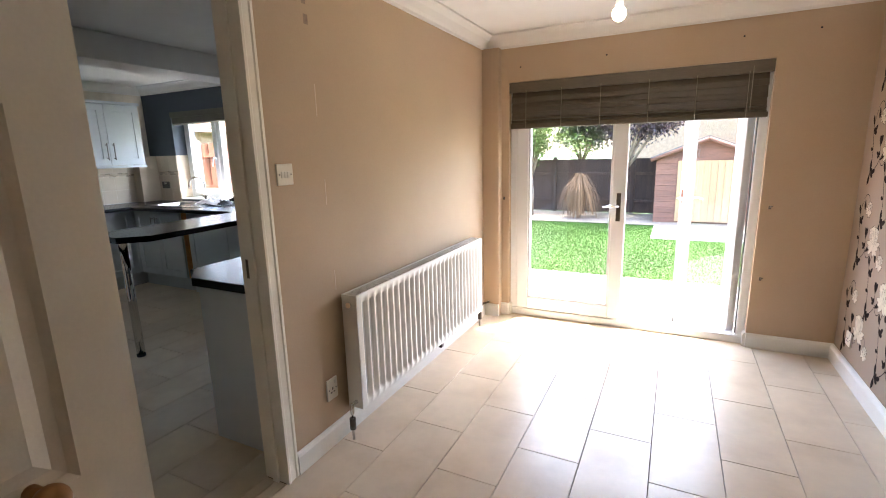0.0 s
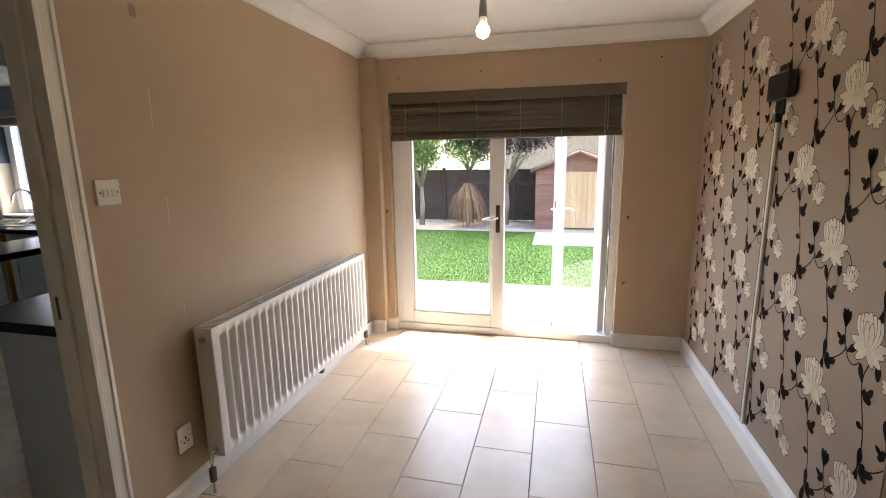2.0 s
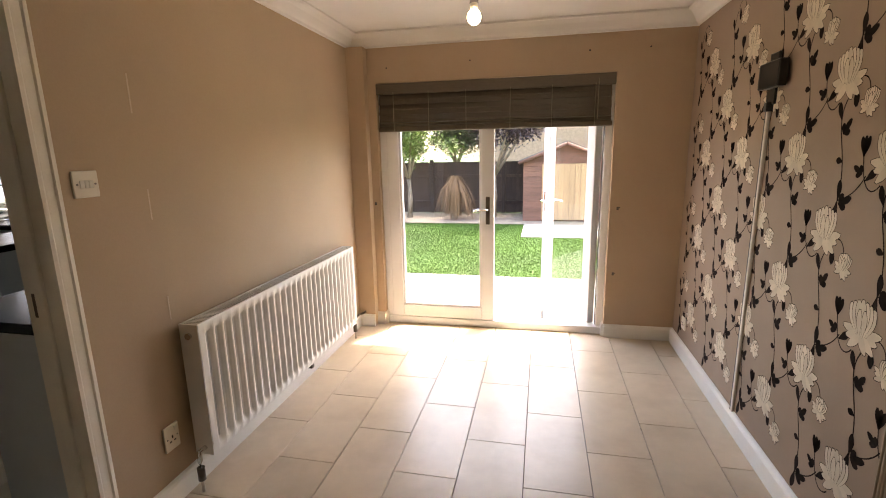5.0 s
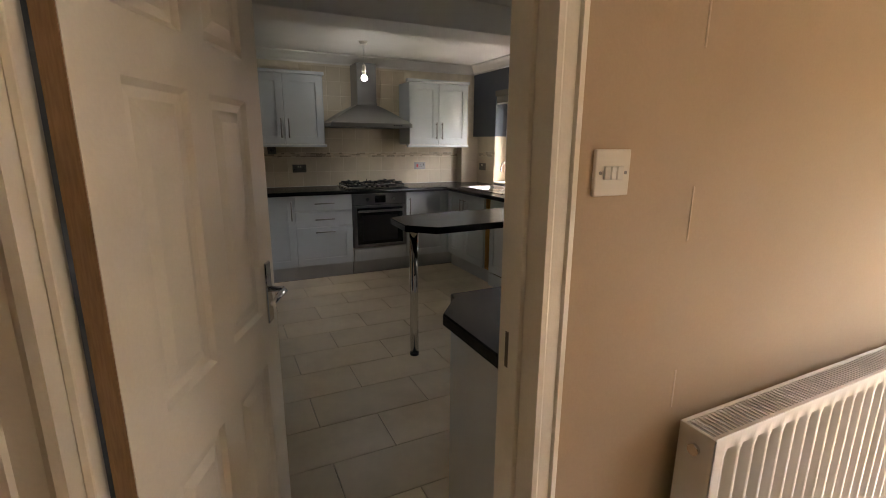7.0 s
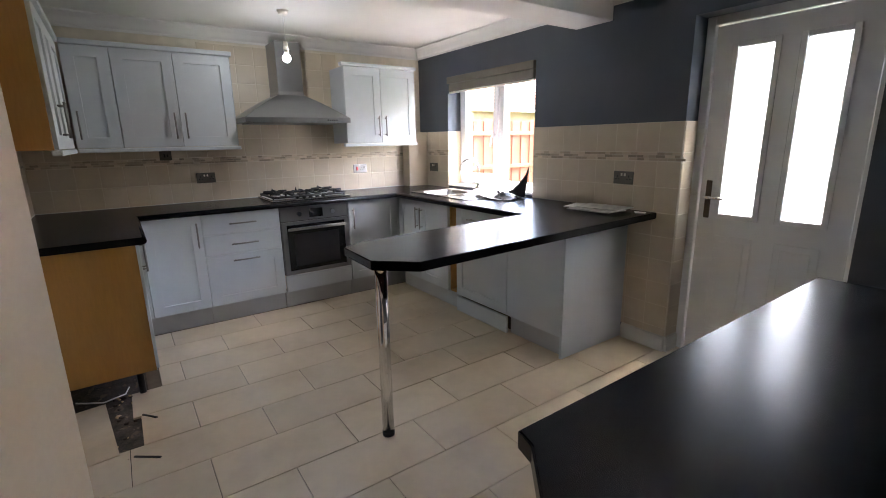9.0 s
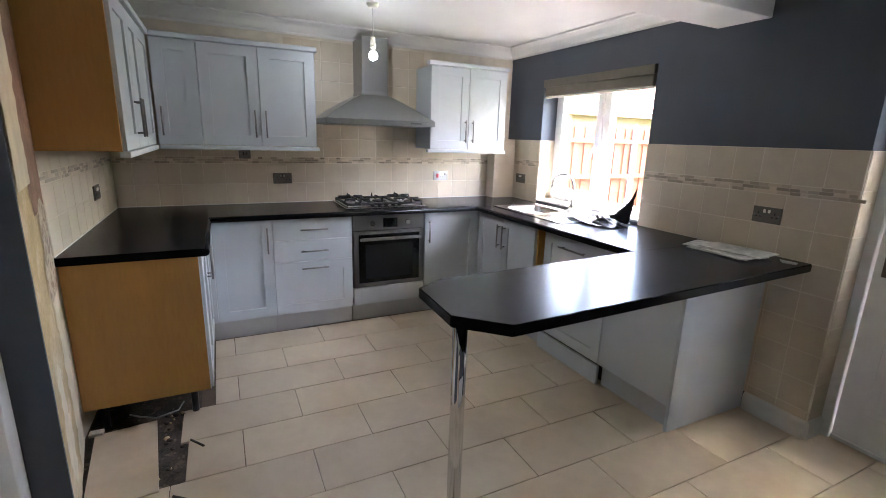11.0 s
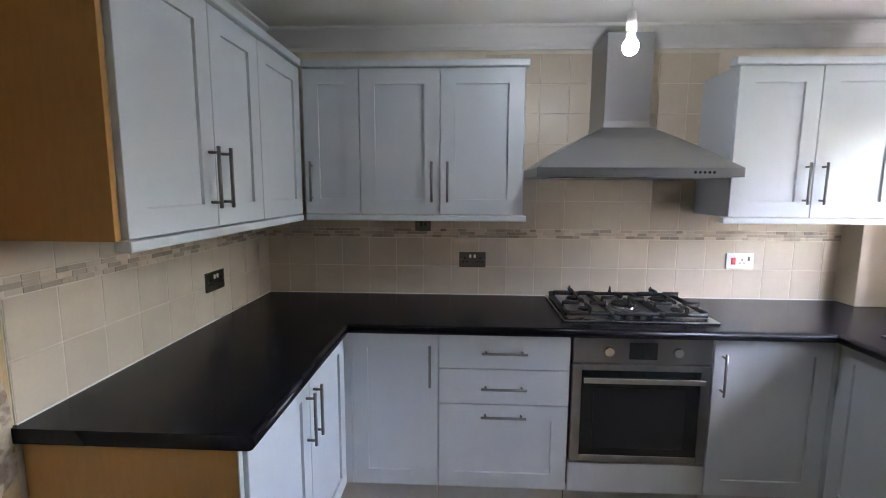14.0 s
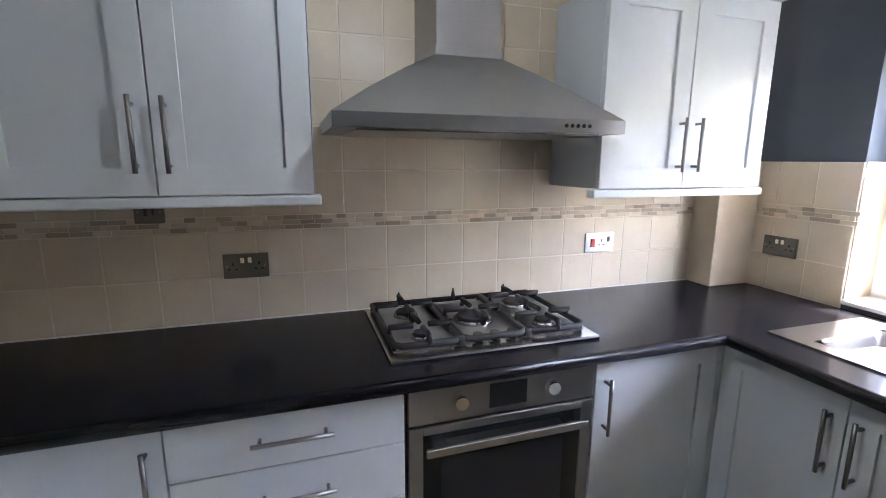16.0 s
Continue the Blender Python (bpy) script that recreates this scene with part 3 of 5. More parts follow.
part("bottom_rail", box((FD0 + 0.015, YN - 0.006, 1.605), (FD1 - 0.015, YN + 0.045, 1.64), 0.004), M_BLIND, bl)
for x in (-0.9, -0.62, -0.33, 0.0, 0.3, 0.6):
    part("ladder_cord", rod((x, YN - 0.014, 1.61), (x, YN - 0.014, 1.9), 0.0025, 6), M_CORD, bl)
part("pull_cord", rod((0.62, YN - 0.016, 1.65), (0.62, YN - 0.016, 1.93), 0.003, 6), M_CORD, bl)

# cord hooks and screw holes on the wall
for x, zz in ((-1.085, 1.037), (0.795, 1.011), (0.788, 0.511)):
    hk = thing("wall_hook", pose(x, YN, zz), "small brown metal cord cleat screwed to the wall", "hook", "cord cleats")
    part("base", box((-0.008, -0.008, -0.012), (0.008, 0, 0.012), 0.002), M_BRASS, hk)
    part("prong", rod((0, -0.006, 0), (0.012, -0.022, 0.01), 0.004, 8), M_BRASS, hk)
for x, zz in ((-0.95, 2.08), (-0.3, 2.1), (0.55, 2.12), (0.95, 2.12)):
    solo("screw_hole", rod((x, YN - 0.0015, zz), (x, YN + 0.002, zz), 0.006, 8), M_BLACK, "small dark screw hole in painted wall", "screw hole", "screw holes")

# ---- radiator ----
RY0, RY1, RZ0, RZ1 = 2.1, 3.73, 0.15, 0.758
rad = thing("radiator", pose(0, 0, 0), "white double panel radiator fixed to beige wall", "radiator")


def fluted(x, face):
    bm = bmesh.new()
    n_fl = 27
    pitch = (RY1 - RY0 - 0.06) / n_fl
    ys = [(RY0, 0.0), (RY0 + 0.03, 0.0)]
    for i in range(n_fl):
        y = RY0 + 0.03 + i * pitch
        ys += [(y + pitch * 0.12, -0.0), (y + pitch * 0.26, -0.016), (y + pitch * 0.5, -0.019), (y + pitch * 0.74, -0.016), (y + pitch * 0.88, 0.0)]
    ys += [(RY1 - 0.03, 0.0), (RY1, 0.0)]
    zs = [(RZ0, 0), (RZ0 + 0.035, 0), (RZ0 + 0.055, 1), (RZ1 - 0.055, 1), (RZ1 - 0.035, 0), (RZ1 - 0.006, 0), (RZ1, 0)]
    rows = [[bm.verts.new((x + face * (d * k) - (0.004 if zi in (0, 6) else 0), y, zz)) for y, d in ys] for zi, (zz, k) in enumerate(zs)]
    for a, b in zip(rows, rows[1:]):
        for i in range(len(ys) - 1):
            f = bm.faces.new((a[i], a[i + 1], b[i + 1], b[i]))
            f.smooth = True
    return bm


part("front_panel", fluted(-1.135, 1), M_RADP, rad)
part("back_panel", box((-1.222, RY0 + 0.01, RZ0 + 0.01), (-1.215, RY1 - 0.01, RZ1 - 0.01)), M_RADP, rad)
part("side_panel", box((-1.225, RY0 - 0.004, RZ0 + 0.005), (-1.137, RY0, RZ1), 0.001), M_RADP, rad)
part("side_panel", box((-1.225, RY1, RZ0 + 0.005), (-1.137, RY1 + 0.004, RZ1), 0.001), M_RADP, rad)
bm = boxes([((-1.225, RY0, RZ1 - 0.004), (-1.214, RY1, RZ1)), ((-1.146, RY0, RZ1 - 0.004), (-1.137, RY1, RZ1))])
for i in range(110):
    y = RY0 + 0.004 + i * (RY1 - RY0 - 0.008) / 109
    add_box(bm, (-1.214, y - 0.0022, RZ1 - 0.004), (-1.146, y + 0.0022, RZ1 - 0.001))
part("top_grille", bm, M_RADP, rad, "slotted white top grille")
# grey block between the panels; its colour stands in for the shade inside
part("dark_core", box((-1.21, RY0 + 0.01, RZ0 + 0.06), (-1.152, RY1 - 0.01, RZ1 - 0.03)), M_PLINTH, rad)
part("air_plug", rod((-1.18, RY0 - 0.004, RZ1 - 0.05), (-1.18, RY0 - 0.014, RZ1 - 0.05), 0.014, 12), M_CHROME, rad, "chrome blanking plug")
for y, s in ((RY0, -1), (RY1, 1)):
    part("valve", tube([(-1.175, y, 0.19), (-1.175, y + s * 0.04, 0.19), (-1.175, y + s * 0.045, 0.15), (-1.175, y + s * 0.045, 0.11)], 0.011, 10), M_CHROME, rad, "chrome valve")
    part("valve_cap", rod((-1.175, y + s * 0.045, 0.06), (-1.175, y + s * 0.045, 0.12), 0.016, 12), M_BRASS, rad)
    part("pipe", rod((-1.175, y + s * 0.045, 0.0), (-1.175, y + s * 0.045, 0.07), 0.0075, 10), M_COPPER, rad)
part("bracket", box((-1.2, 3.0, 0.12), (-1.14, 3.03, 0.15), 0.003), M_BRASS, rad, "dark lower bracket")
solo("heating_pipe", tube([(-1.225, RY1 + 0.05, 0.125), (-1.222, 3.98, 0.125), (-1.2, 4.03, 0.125), (-1.2, 4.06, 0.125)], 0.009, 8), M_BRASS, "dark heating pipe along the skirting", "pipe")


def plate(name, m, w, h, material, label, cat, rockers=(), pins=(), rocker_mat=None, group=""):
    """A wall plate: x along the wall, -y out of it."""
    o = thing(name, m, label, cat, group)
    part("faceplate", box((-w / 2, -0.009, -h / 2), (w / 2, 0, h / 2), 0.003, 2), material, o)
    for x, zz, a, b, mm in rockers:
        part("rocker", box((x - a, -0.013, zz - b), (x + a, -0.008, zz + b), 0.0015), mm, o)
    for x, zz in pins:
        for dx, dz, a, b in ((0, 0.013, 0.003, 0.006), (-0.011, -0.006, 0.005, 0.0028), (0.011, -0.006, 0.005, 0.0028)):
            part("pin_slot", box((x + dx - a, -0.0105, zz + dz - b), (x + dx + a, -0.0085, zz + dz + b)), M_BLACK, o)
    for x in (-w / 2 + 0.012, w / 2 - 0.012):
        part("screw", rod((x, -0.0085, 0), (x, -0.0105, 0), 0.0035, 8), M_SATIN, o)
    return o


def on_east_facing(x, y, z):
    return pose(x, y, z, 0, 0, 90)


plate("light_switch", on_east_facing(XW, 1.82, 1.355), 0.088, 0.088, M_PLAST, "white triple light switch on beige wall", "light switch", [(-0.016, 0, 0.008, 0.013, M_WHITE), (0.0, 0, 0.007, 0.013, M_WHITE), (0.016, 0, 0.008, 0.013, M_WHITE)])
plate("wall_socket", on_east_facing(XW, 2.0, 0.295), 0.075, 0.11, M_PLAST, "white single socket above the skirting board", "socket", [(0.018, 0.035, 0.006, 0.01, M_WHITE)], [(0, -0.01)])
plate("wall_socket", pose(XE, 3.87, 0.24, 0, 0, -90), 0.085, 0.085, M_PLAST, "white single socket on floral wallpaper", "socket", [(0.018, 0.03, 0.006, 0.008, M_WHITE)], [(0, -0.008)])

# scuffs and filler lines on the partition
for y, z0, z1, w, mm in ((2.02, 2.06, 2.19, 0.011, M_STAIN), (2.025, 1.98, 2.02, 0.013, M_STAIN), (2.05, 1.6, 1.74, 0.003, M_FILLER), (2.07, 1.2, 1.32, 0.0025, M_FILLER), (2.09, 0.78, 0.88, 0.0025, M_FILLER)):
    solo("wall_mark", box((XW - 0.001, y - w, z0), (XW + 0.0012, y + w, z1)), mm, "old cable chase mark in beige wall paint", "wall mark", "cable chase marks")

# cable trunking and bracket on the wallpaper
trk = thing("cable_trunking", pose(XE, 2.98, 0), "white plastic cable trunking with dark edge on wallpaper", "trunking")
part("channel", box((-0.014, -0.02, 0.1), (0, -0.003, 1.62), 0.002), M_WHITE, trk)
part("cable", box((-0.012, -0.002, 0.08), (0, 0.012, 1.62), 0.002), M_BLACK, trk, "black cable")
brk = thing("wall_bracket", pose(XE, 2.95, 1.74), "black metal television wall bracket", "bracket")
part("wall_plate", box((-0.012, -0.03, -0.12), (0, 0.05, 0.1), 0.003), M_BLACK, brk)
part("arm", box((-0.05, -0.13, -0.055), (-0.012, 0.055, 0.055), 0.004), M_BLACK, brk)
part("clip", box((-0.03, -0.01, -0.15), (0, 0.02, -0.11), 0.003), M_BLACK, brk)


# floral print on the wallpaper
def paper_print():
    petals, leaves = bmesh.new(), bmesh.new()
    px = XE - 0.0012

    def poly(bm, pts, layer):
        bm.faces.new([bm.verts.new((px - layer * 0.00015, y, z)) for y, z in pts])

    def petal(bm, cy, cz, ang, length, width, layer, bend=0.0):
        ca, sa = math.cos(ang), math.sin(ang)
        side_a, side_b = [], []
        for i in range(7):
            t = i / 6
            u, w = length * t, width * math.sin(math.pi * (0.06 + 0.84 * t ** 1.35)) * 0.5
            off = bend * t * t * length
            side_a.append((cy + ca * u - sa * (off + w), cz + sa * u + ca * (off + w)))
            side_b.append((cy + ca * u - sa * (off - w), cz + sa * u + ca * (off - w)))
        poly(bm, side_a + side_b[::-1], layer)

    def line(bm, pts, w, layer):
        for (y0, z0), (y1, z1) in zip(pts, pts[1:]):
            d = math.hypot(y1 - y0, z1 - z0) or 1
            ny, nz = -(z1 - z0) / d * w, (y1 - y0) / d * w
            poly(bm, [(y0 - ny, z0 - nz), (y1 - ny, z1 - nz), (y1 + ny, z1 + nz), (y0 + ny, z0 + nz)], layer)

    def inked(cy, cz, ang, length, width, layer, bend=0.0, fill=None):
        """A petal or leaf with a fine dark outline."""
        petal(leaves, cy, cz, ang, length + 0.0025, width + 0.0036, layer, bend)
        petal(fill or petals, cy, cz, ang, length, width, layer + 0.5, bend)

    def bloom(cy, cz, s, tilt):
        up = tilt + math.pi / 2
        for k in (-3, 3, -2, 2, -1, 1, 0):                      # drooping outer petals
            inked(cy, cz - 0.12 * s, up + math.pi + k * 0.42, s * (0.74 + 0.1 * (k % 2)), s * 0.33, 1 + 0.2 * (3 - abs(k)), 0.3 if k > 0 else -0.3)
        for k in (-2, 2):                                       # side petals curling up
            inked(cy, cz - 0.15 * s, up + k * 0.55, s * 0.72, s * 0.3, 2.6, -0.35 if k > 0 else 0.35)
        for i, k in enumerate((-3, 3, -2, 2, -1, 1, 0)):        # incurved heart
            inked(cy + 0.07 * k * s, cz - 0.3 * s, up - k * 0.17, s * (1.15 - 0.05 * abs(k)), s * 0.33, 3.2 + 0.3 * i, 0.16 * k / 3)
        for k in (-1, 1):
            inked(cy + 0.07 * k * s, cz - 0.34 * s, up - k * 0.16, s * 0.85, s * 0.24, 5.6, 0.1 * k)

    def leafy(cy, cz, s, ang, fill=None):
        for da, ln in ((0.7, 0.6), (-0.7, 0.6), (0.0, 1.0)):
            if fill:
                inked(cy, cz, ang + da, s * ln, s * 0.4, 1.2, 0.0, fill)
            else:
                petal(leaves, cy, cz, ang + da, s * ln, s * 0.4, 1)

    def curve(p0, p1, p2, p3, n=9):
        out = []
        for i in range(n + 1):
            t = i / n
            w = ((1 - t) ** 3, 3 * t * (1 - t) ** 2, 3 * t * t * (1 - t), t ** 3)
            out.append(tuple(sum(a * p[j] for a, p in zip(w, (p0, p1, p2, p3))) for j in (0, 1)))
        return out

    PERIOD, PITCH = 0.53, 0.265
    for c in range(10):
        for r in range(-1, 6):
            y, z = 4.02 - c * PITCH, 0.08 + r * PERIOD + (PERIOD / 2 if c % 2 else 0.0)

            def ok(*pts):
                return all(1.76 < y + a < 4.09 and 0.13 < z + b < 2.2 for a, b in pts)

            def at(*pts):
                return [(y + a, z + b) for a, b in pts]
            if ok((-0.08, -0.09), (0.08, 0.12)):
                bloom(y, z, 0.1, -0.1)
            if ok((-0.2, -0.2), (-0.04, -0.02)):
                bloom(y - 0.125, z - 0.1, 0.052, 0.25)
                line(leaves, curve(*at((-0.03, -0.05), (-0.06, -0.0), (-0.11, -0.01), (-0.12, -0.06))), 0.002, 0)
                inked(y - 0.05, z - 0.05, -1.9, 0.06, 0.026, 1, 0.1, leaves)
            stem = at((-0.03, -0.06), (0.06, -0.17), (-0.07, -0.24), (-0.04, -0.42))
            if ok((0.03, -0.06), (-0.1, -0.43)):
                way = curve(*stem, 14)
                line(leaves, way, 0.0026, 0)
                petal(leaves, way[4][0], way[4][1], 1.1, 0.062, 0.026, 1, 0.1)
                leafy(way[6][0] - 0.012, way[6][1] - 0.005, 0.06, 2.2)
                inked(way[10][0], way[10][1], 0.2, 0.032, 0.02, 1, 0.0, leaves)
                leafy(way[14][0] - 0.01, way[14][1] - 0.01, 0.068, 2.75)
                petal(leaves, way[14][0], way[14][1], -1.5, 0.075, 0.03, 1, 0.1)
                petal(leaves, way[14][0], way[14][1], 1.7, 0.07, 0.028, 1, -0.1)
                line(leaves, curve(way[14], (way[14][0] - 0.04, way[14][1] + 0.01), (way[14][0] - 0.09, way[14][1] + 0.03), (way[14][0] - 0.125, way[14][1] + 0.09)), 0.0022, 0)
            if ok((0.06, -0.16), (0.16, 0.08)):
                line(leaves, curve(*at((0.03, -0.09), (0.06, -0.13), (0.11, -0.12), (0.125, 0.0))), 0.0022, 0)
                for da in (-0.28, 0.28, 0.0):
                    petal(leaves, y + 0.125, z - 0.005, 1.57 + da, 0.065, 0.024, 1)
                leafy(y + 0.12, z - 0.06, 0.05, 0.5)
                petal(leaves, y + 0.1, z - 0.08, 2.5, 0.06, 0.028, 1)
    for name, bm, mm in (("printed_blossoms", petals, M_PETAL), ("printed_leaves", leaves, M_LEAF)):
        ob = part(name, bm, mm, wall_east)
        ob["kind"] = "stuff"


paper_print()


# pendant lamps
def pendant(at, drop, glow_mat, holder, label):
    o = thing("pendant_lamp", pose(*at), label, "lamp")
    part("bulb", ball((0, 0, -0.018), 0.028, 20, 1.05), glow_mat, o, "lit round bulb")
    part("bulb_neck", rod((0, 0, 0.004), (0, 0, 0.04), 0.018, 14, 0.014), M_PLAST, o)
    part("lampholder", rod((0, 0, 0.035), (0, 0, 0.1), 0.019, 16, 0.014), holder, o)
    part("flex", rod((0, 0, 0.09), (0, 0, drop - 0.02), 0.0032, 8), M_FLEX, o)
    part("ceiling_rose", rod((0, 0, drop - 0.028), (0, 0, drop), 0.03, 24, 0.042), M_PLAST, o)


pendant(BULB_D, ZC - BULB_D[2], M_BULBW, M_SATIN, "lit bare warm bulb hanging from the dining ceiling")
pendant(BULB_K, ZC - BULB_K[2], M_BULBC, M_PLAST, "lit bare cool-white bulb hanging from the kitchen ceiling")

# ---- kitchen window ----
kw = thing("window_1", pose(0, 0, 0), "white upvc two-light kitchen window over the sink", "window", kind="structure")
WY0, WY1 = 4.29, 4.36
part("window_frame", boxes([((WN0, WY0, WNZ0), (WN0 + 0.06, WY1, WNZ1)), ((WN1 - 0.06, WY0, WNZ0), (WN1, WY1, WNZ1)), ((WN0 + 0.06, WY0, WNZ0), (WN1 - 0.06, WY1, WNZ0 + 0.06)), ((WN0 + 0.06, WY0, WNZ1 - 0.06), (WN1 - 0.06, WY1, WNZ1)), ((-4.79, WY0, WNZ0 + 0.06), (-4.72, WY1, WNZ1 - 0.06))], 0.004), M_UPVC, kw)
part("casement", boxes([((WN0 + 0.055, WY0 - 0.02, WNZ0 + 0.055), (WN0 + 0.115, WY0 + 0.04, WNZ1 - 0.055)), ((-4.85, WY0 - 0.02, WNZ0 + 0.055), (-4.785, WY0 + 0.04, WNZ1 - 0.055)), ((WN0 + 0.115, WY0 - 0.02, WNZ0 + 0.055), (-4.85, WY0 + 0.04, WNZ0 + 0.115)), ((WN0 + 0.115, WY0 - 0.02, WNZ1 - 0.115), (-4.85, WY0 + 0.04, WNZ1 - 0.055))], 0.005), M_UPVC, kw)
part("window_handle", tube([(-4.815, WY0 - 0.02, 1.44), (-4.815, WY0 - 0.05, 1.45), (-4.83, WY0 - 0.055, 1.42), (-4.85, WY0 - 0.055, 1.34)], 0.009, 8), M_UPVC, kw, "white casement handle")
for x0, x1 in ((WN0 + 0.11, -4.845), (-4.72, WN1 - 0.06)):
    g = part("pane", box((x0, 4.32, WNZ0 + 0.06), (x1, 4.326, WNZ1 - 0.06)), M_GLASS, kw)
    g.visible_shadow = False
part("window_sill", box((WN0, YN - 0.012, WNZ0 - 0.012), (WN1, WY0, WNZ0 + 0.008), 0.004), M_UPVC, kw)
part("reveal_lining", boxes([((WN0 - 0.0, YN + 0.002, WNZ0 + 0.008), (WN0 + 0.006, WY0, 1.485)), ((WN1 - 0.006, YN + 0.002, WNZ0 + 0.008), (WN1, WY0, 1.485))]), M_WTILE, kw, "cream tiled reveal")
rb = thing("roller_blind", pose(0, 0, 0), "taupe fabric blind folded up at the window head", "blind")
part("headrail", box((WN0 + 0.01, YN - 0.02, 1.935), (WN1 - 0.01, YN + 0.04, 1.998), 0.006, 2), M_FABRIC, rb)
part("fabric_roll", box((WN0 + 0.02, YN - 0.008, 1.86), (WN1 - 0.02, YN + 0.045, 1.937), 0.015, 3), M_FABRIC, rb)
part("bottom_bar", box((WN0 + 0.02, YN + 0.0, 1.845), (WN1 - 0.02, YN + 0.02, 1.862), 0.004), M_PLAST, rb)

# cream backing under the wall tiles
structure("tile_backing", [((KW, YN - 0.0045, 0.9), (WN0, YN, 1.484)), ((WN1, YN - 0.0045, 0.105), (BD0, YN, 1.484)), ((BD0, YN, 0.105), (BD0 + 0.0045, 4.27, 1.484)), ((KW, KS, 0.9), (KW + 0.0045, YN, 2.2)), ((KW + 0.0045, KS, 0.9), (-4.402, KS + 0.0045, 1.46))], M_WGROUT, "cream tile backing on the kitchen wall")

# ---- back door ----
bd = thing("back_door", pose(0, 0, 0), "white panelled back door with two tall frosted panes", "door")
DX0, DX1, DY = BD0 + 0.055, BD1 - 0.055, 4.29
part("door_frame", boxes([((BD0, DY - 0.02, 0), (BD0 + 0.05, DY + 0.07, BDH)), ((BD1 - 0.05, DY - 0.02, 0), (BD1, DY + 0.07, BDH)), ((BD0 + 0.05, DY - 0.02, BDH - 0.05), (BD1 - 0.05, DY + 0.07, BDH)), ((BD0 + 0.05, DY, 0), (BD1 - 0.05, DY + 0.07, 0.025))], 0.004), M_UPVC, bd)
GX = [(DX0 + 0.12, DX0 + 0.31), (DX1 - 0.31, DX1 - 0.12)]
GZ0, GZ1 = 0.93, 1.88
bits = [((DX0, DY, 0.03), (GX[0][0], DY + 0.045, BDH - 0.055)), ((GX[0][1], DY, 0.03), (GX[1][0], DY + 0.045, BDH - 0.055)), ((GX[1][1], DY, 0.03), (DX1, DY + 0.045, BDH - 0.055))]
for a, b in GX:
    bits += [((a, DY, 0.03), (b, DY + 0.045, GZ0)), ((a, DY, GZ1), (b, DY + 0.045, BDH - 0.055))]
dl = part("door_leaf", boxes(bits), M_UPVC, bd)
for a, b in GX:
    part("glazing_bead", boxes([((a - 0.025, DY - 0.012, GZ0 - 0.025), (a + 0.005, DY, GZ1 + 0.025)), ((b - 0.005, DY - 0.012, GZ0 - 0.025), (b + 0.025, DY, GZ1 + 0.025)), ((a + 0.005, DY - 0.012, GZ0 - 0.025), (b - 0.005, DY, GZ0 + 0.005)), ((a + 0.005, DY - 0.012, GZ1 - 0.005), (b - 0.005, DY, GZ1 + 0.025))], 0.003), M_UPVC, dl)
    part("pane", box((a, DY + 0.018, GZ0), (b, DY + 0.026, GZ1)), M_FROST, dl, "rippled frosted pane")
    part("raised_panel", boxes([((a - 0.01, DY - 0.006, 0.2), (b + 0.01, DY, 0.8)), ((a + 0.025, DY - 0.012, 0.235), (b - 0.025, DY - 0.006, 0.765))], 0.003), M_UPVC, dl)
part("handle_plate", box((DX0 + 0.033, DY - 0.008, 0.9), (DX0 + 0.067, DY, 1.13), 0.003), M_BRASS, bd, "dark bronze backplate")
lever(bd, DX0 + 0.05, DY, 1.02, -1, 1, False)


# ---- kitchen units ----
def bar_handle(parent, x, z, length, upright):
    r, out = 0.006, 0.032
    if upright:
        ends = ((x, -out, z - length / 2), (x, -out, z + length / 2))
        posts = [(x, z - length * 0.4), (x, z + length * 0.4)]
    else:
        ends = ((x - length / 2, -out, z), (x + length / 2, -out, z))
        posts = [(x - length * 0.4, z), (x + length * 0.4, z)]
    bm = rod(*ends, r, 10)
    for a, b in posts:
        add_rod(bm, (a, -0.001, b), (a, -out, b), 0.005, 8)
    return part("handle", bm, M_SATIN, parent, "satin steel bar handle")


def shaker(parent, x0, x1, z0, z1, handle=None, name="door", hz=None, hl=0.19, stile=0.072, flat=False):
    g = 0.0018
    x0, x1, z0, z1 = x0 + g, x1 - g, z0 + g, z1 - g
    bm = bmesh.new()
    if flat:
        add_box(bm, (x0, -0.02, z0), (x1, 0, z1), 0.0015)
    else:
        s = min(stile, (x1 - x0) * 0.3)
        rings = []
        for i, y in ((0.0, 0.0), (0.0, -0.0185), (0.0015, -0.02), (s - 0.0005, -0.02), (s, -0.01)):
            rings.append([bm.verts.new(p) for p in ((x0 + i, y, z0 + i), (x1 - i, y, z0 + i), (x1 - i, y, z1 - i), (x0 + i, y, z1 - i))])
        for a, b in zip(rings, rings[1:]):
            for i in range(4):
                bm.faces.new((a[i], a[(i + 1) % 4], b[(i + 1) % 4], b[i]))
        bm.faces.new(rings[0][::-1])
        bm.faces.new(rings[-1])
        bmesh.ops.recalc_face_normals(bm, faces=bm.faces[:])
    d = part(name, bm, M_UNIT, parent)
    xm, zm = (x0 + x1) / 2, (z0 + z1) / 2
    if handle == "l":
        bar_handle(d, x0 + 0.035, hz or zm, hl, True).location.y = -0.02
    elif handle == "r":
        bar_handle(d, x1 - 0.035, hz or zm, hl, True).location.y = -0.02
    elif handle == "h":
        bar_handle(d, xm, hz or zm, hl, False).location.y = -0.02
    return d


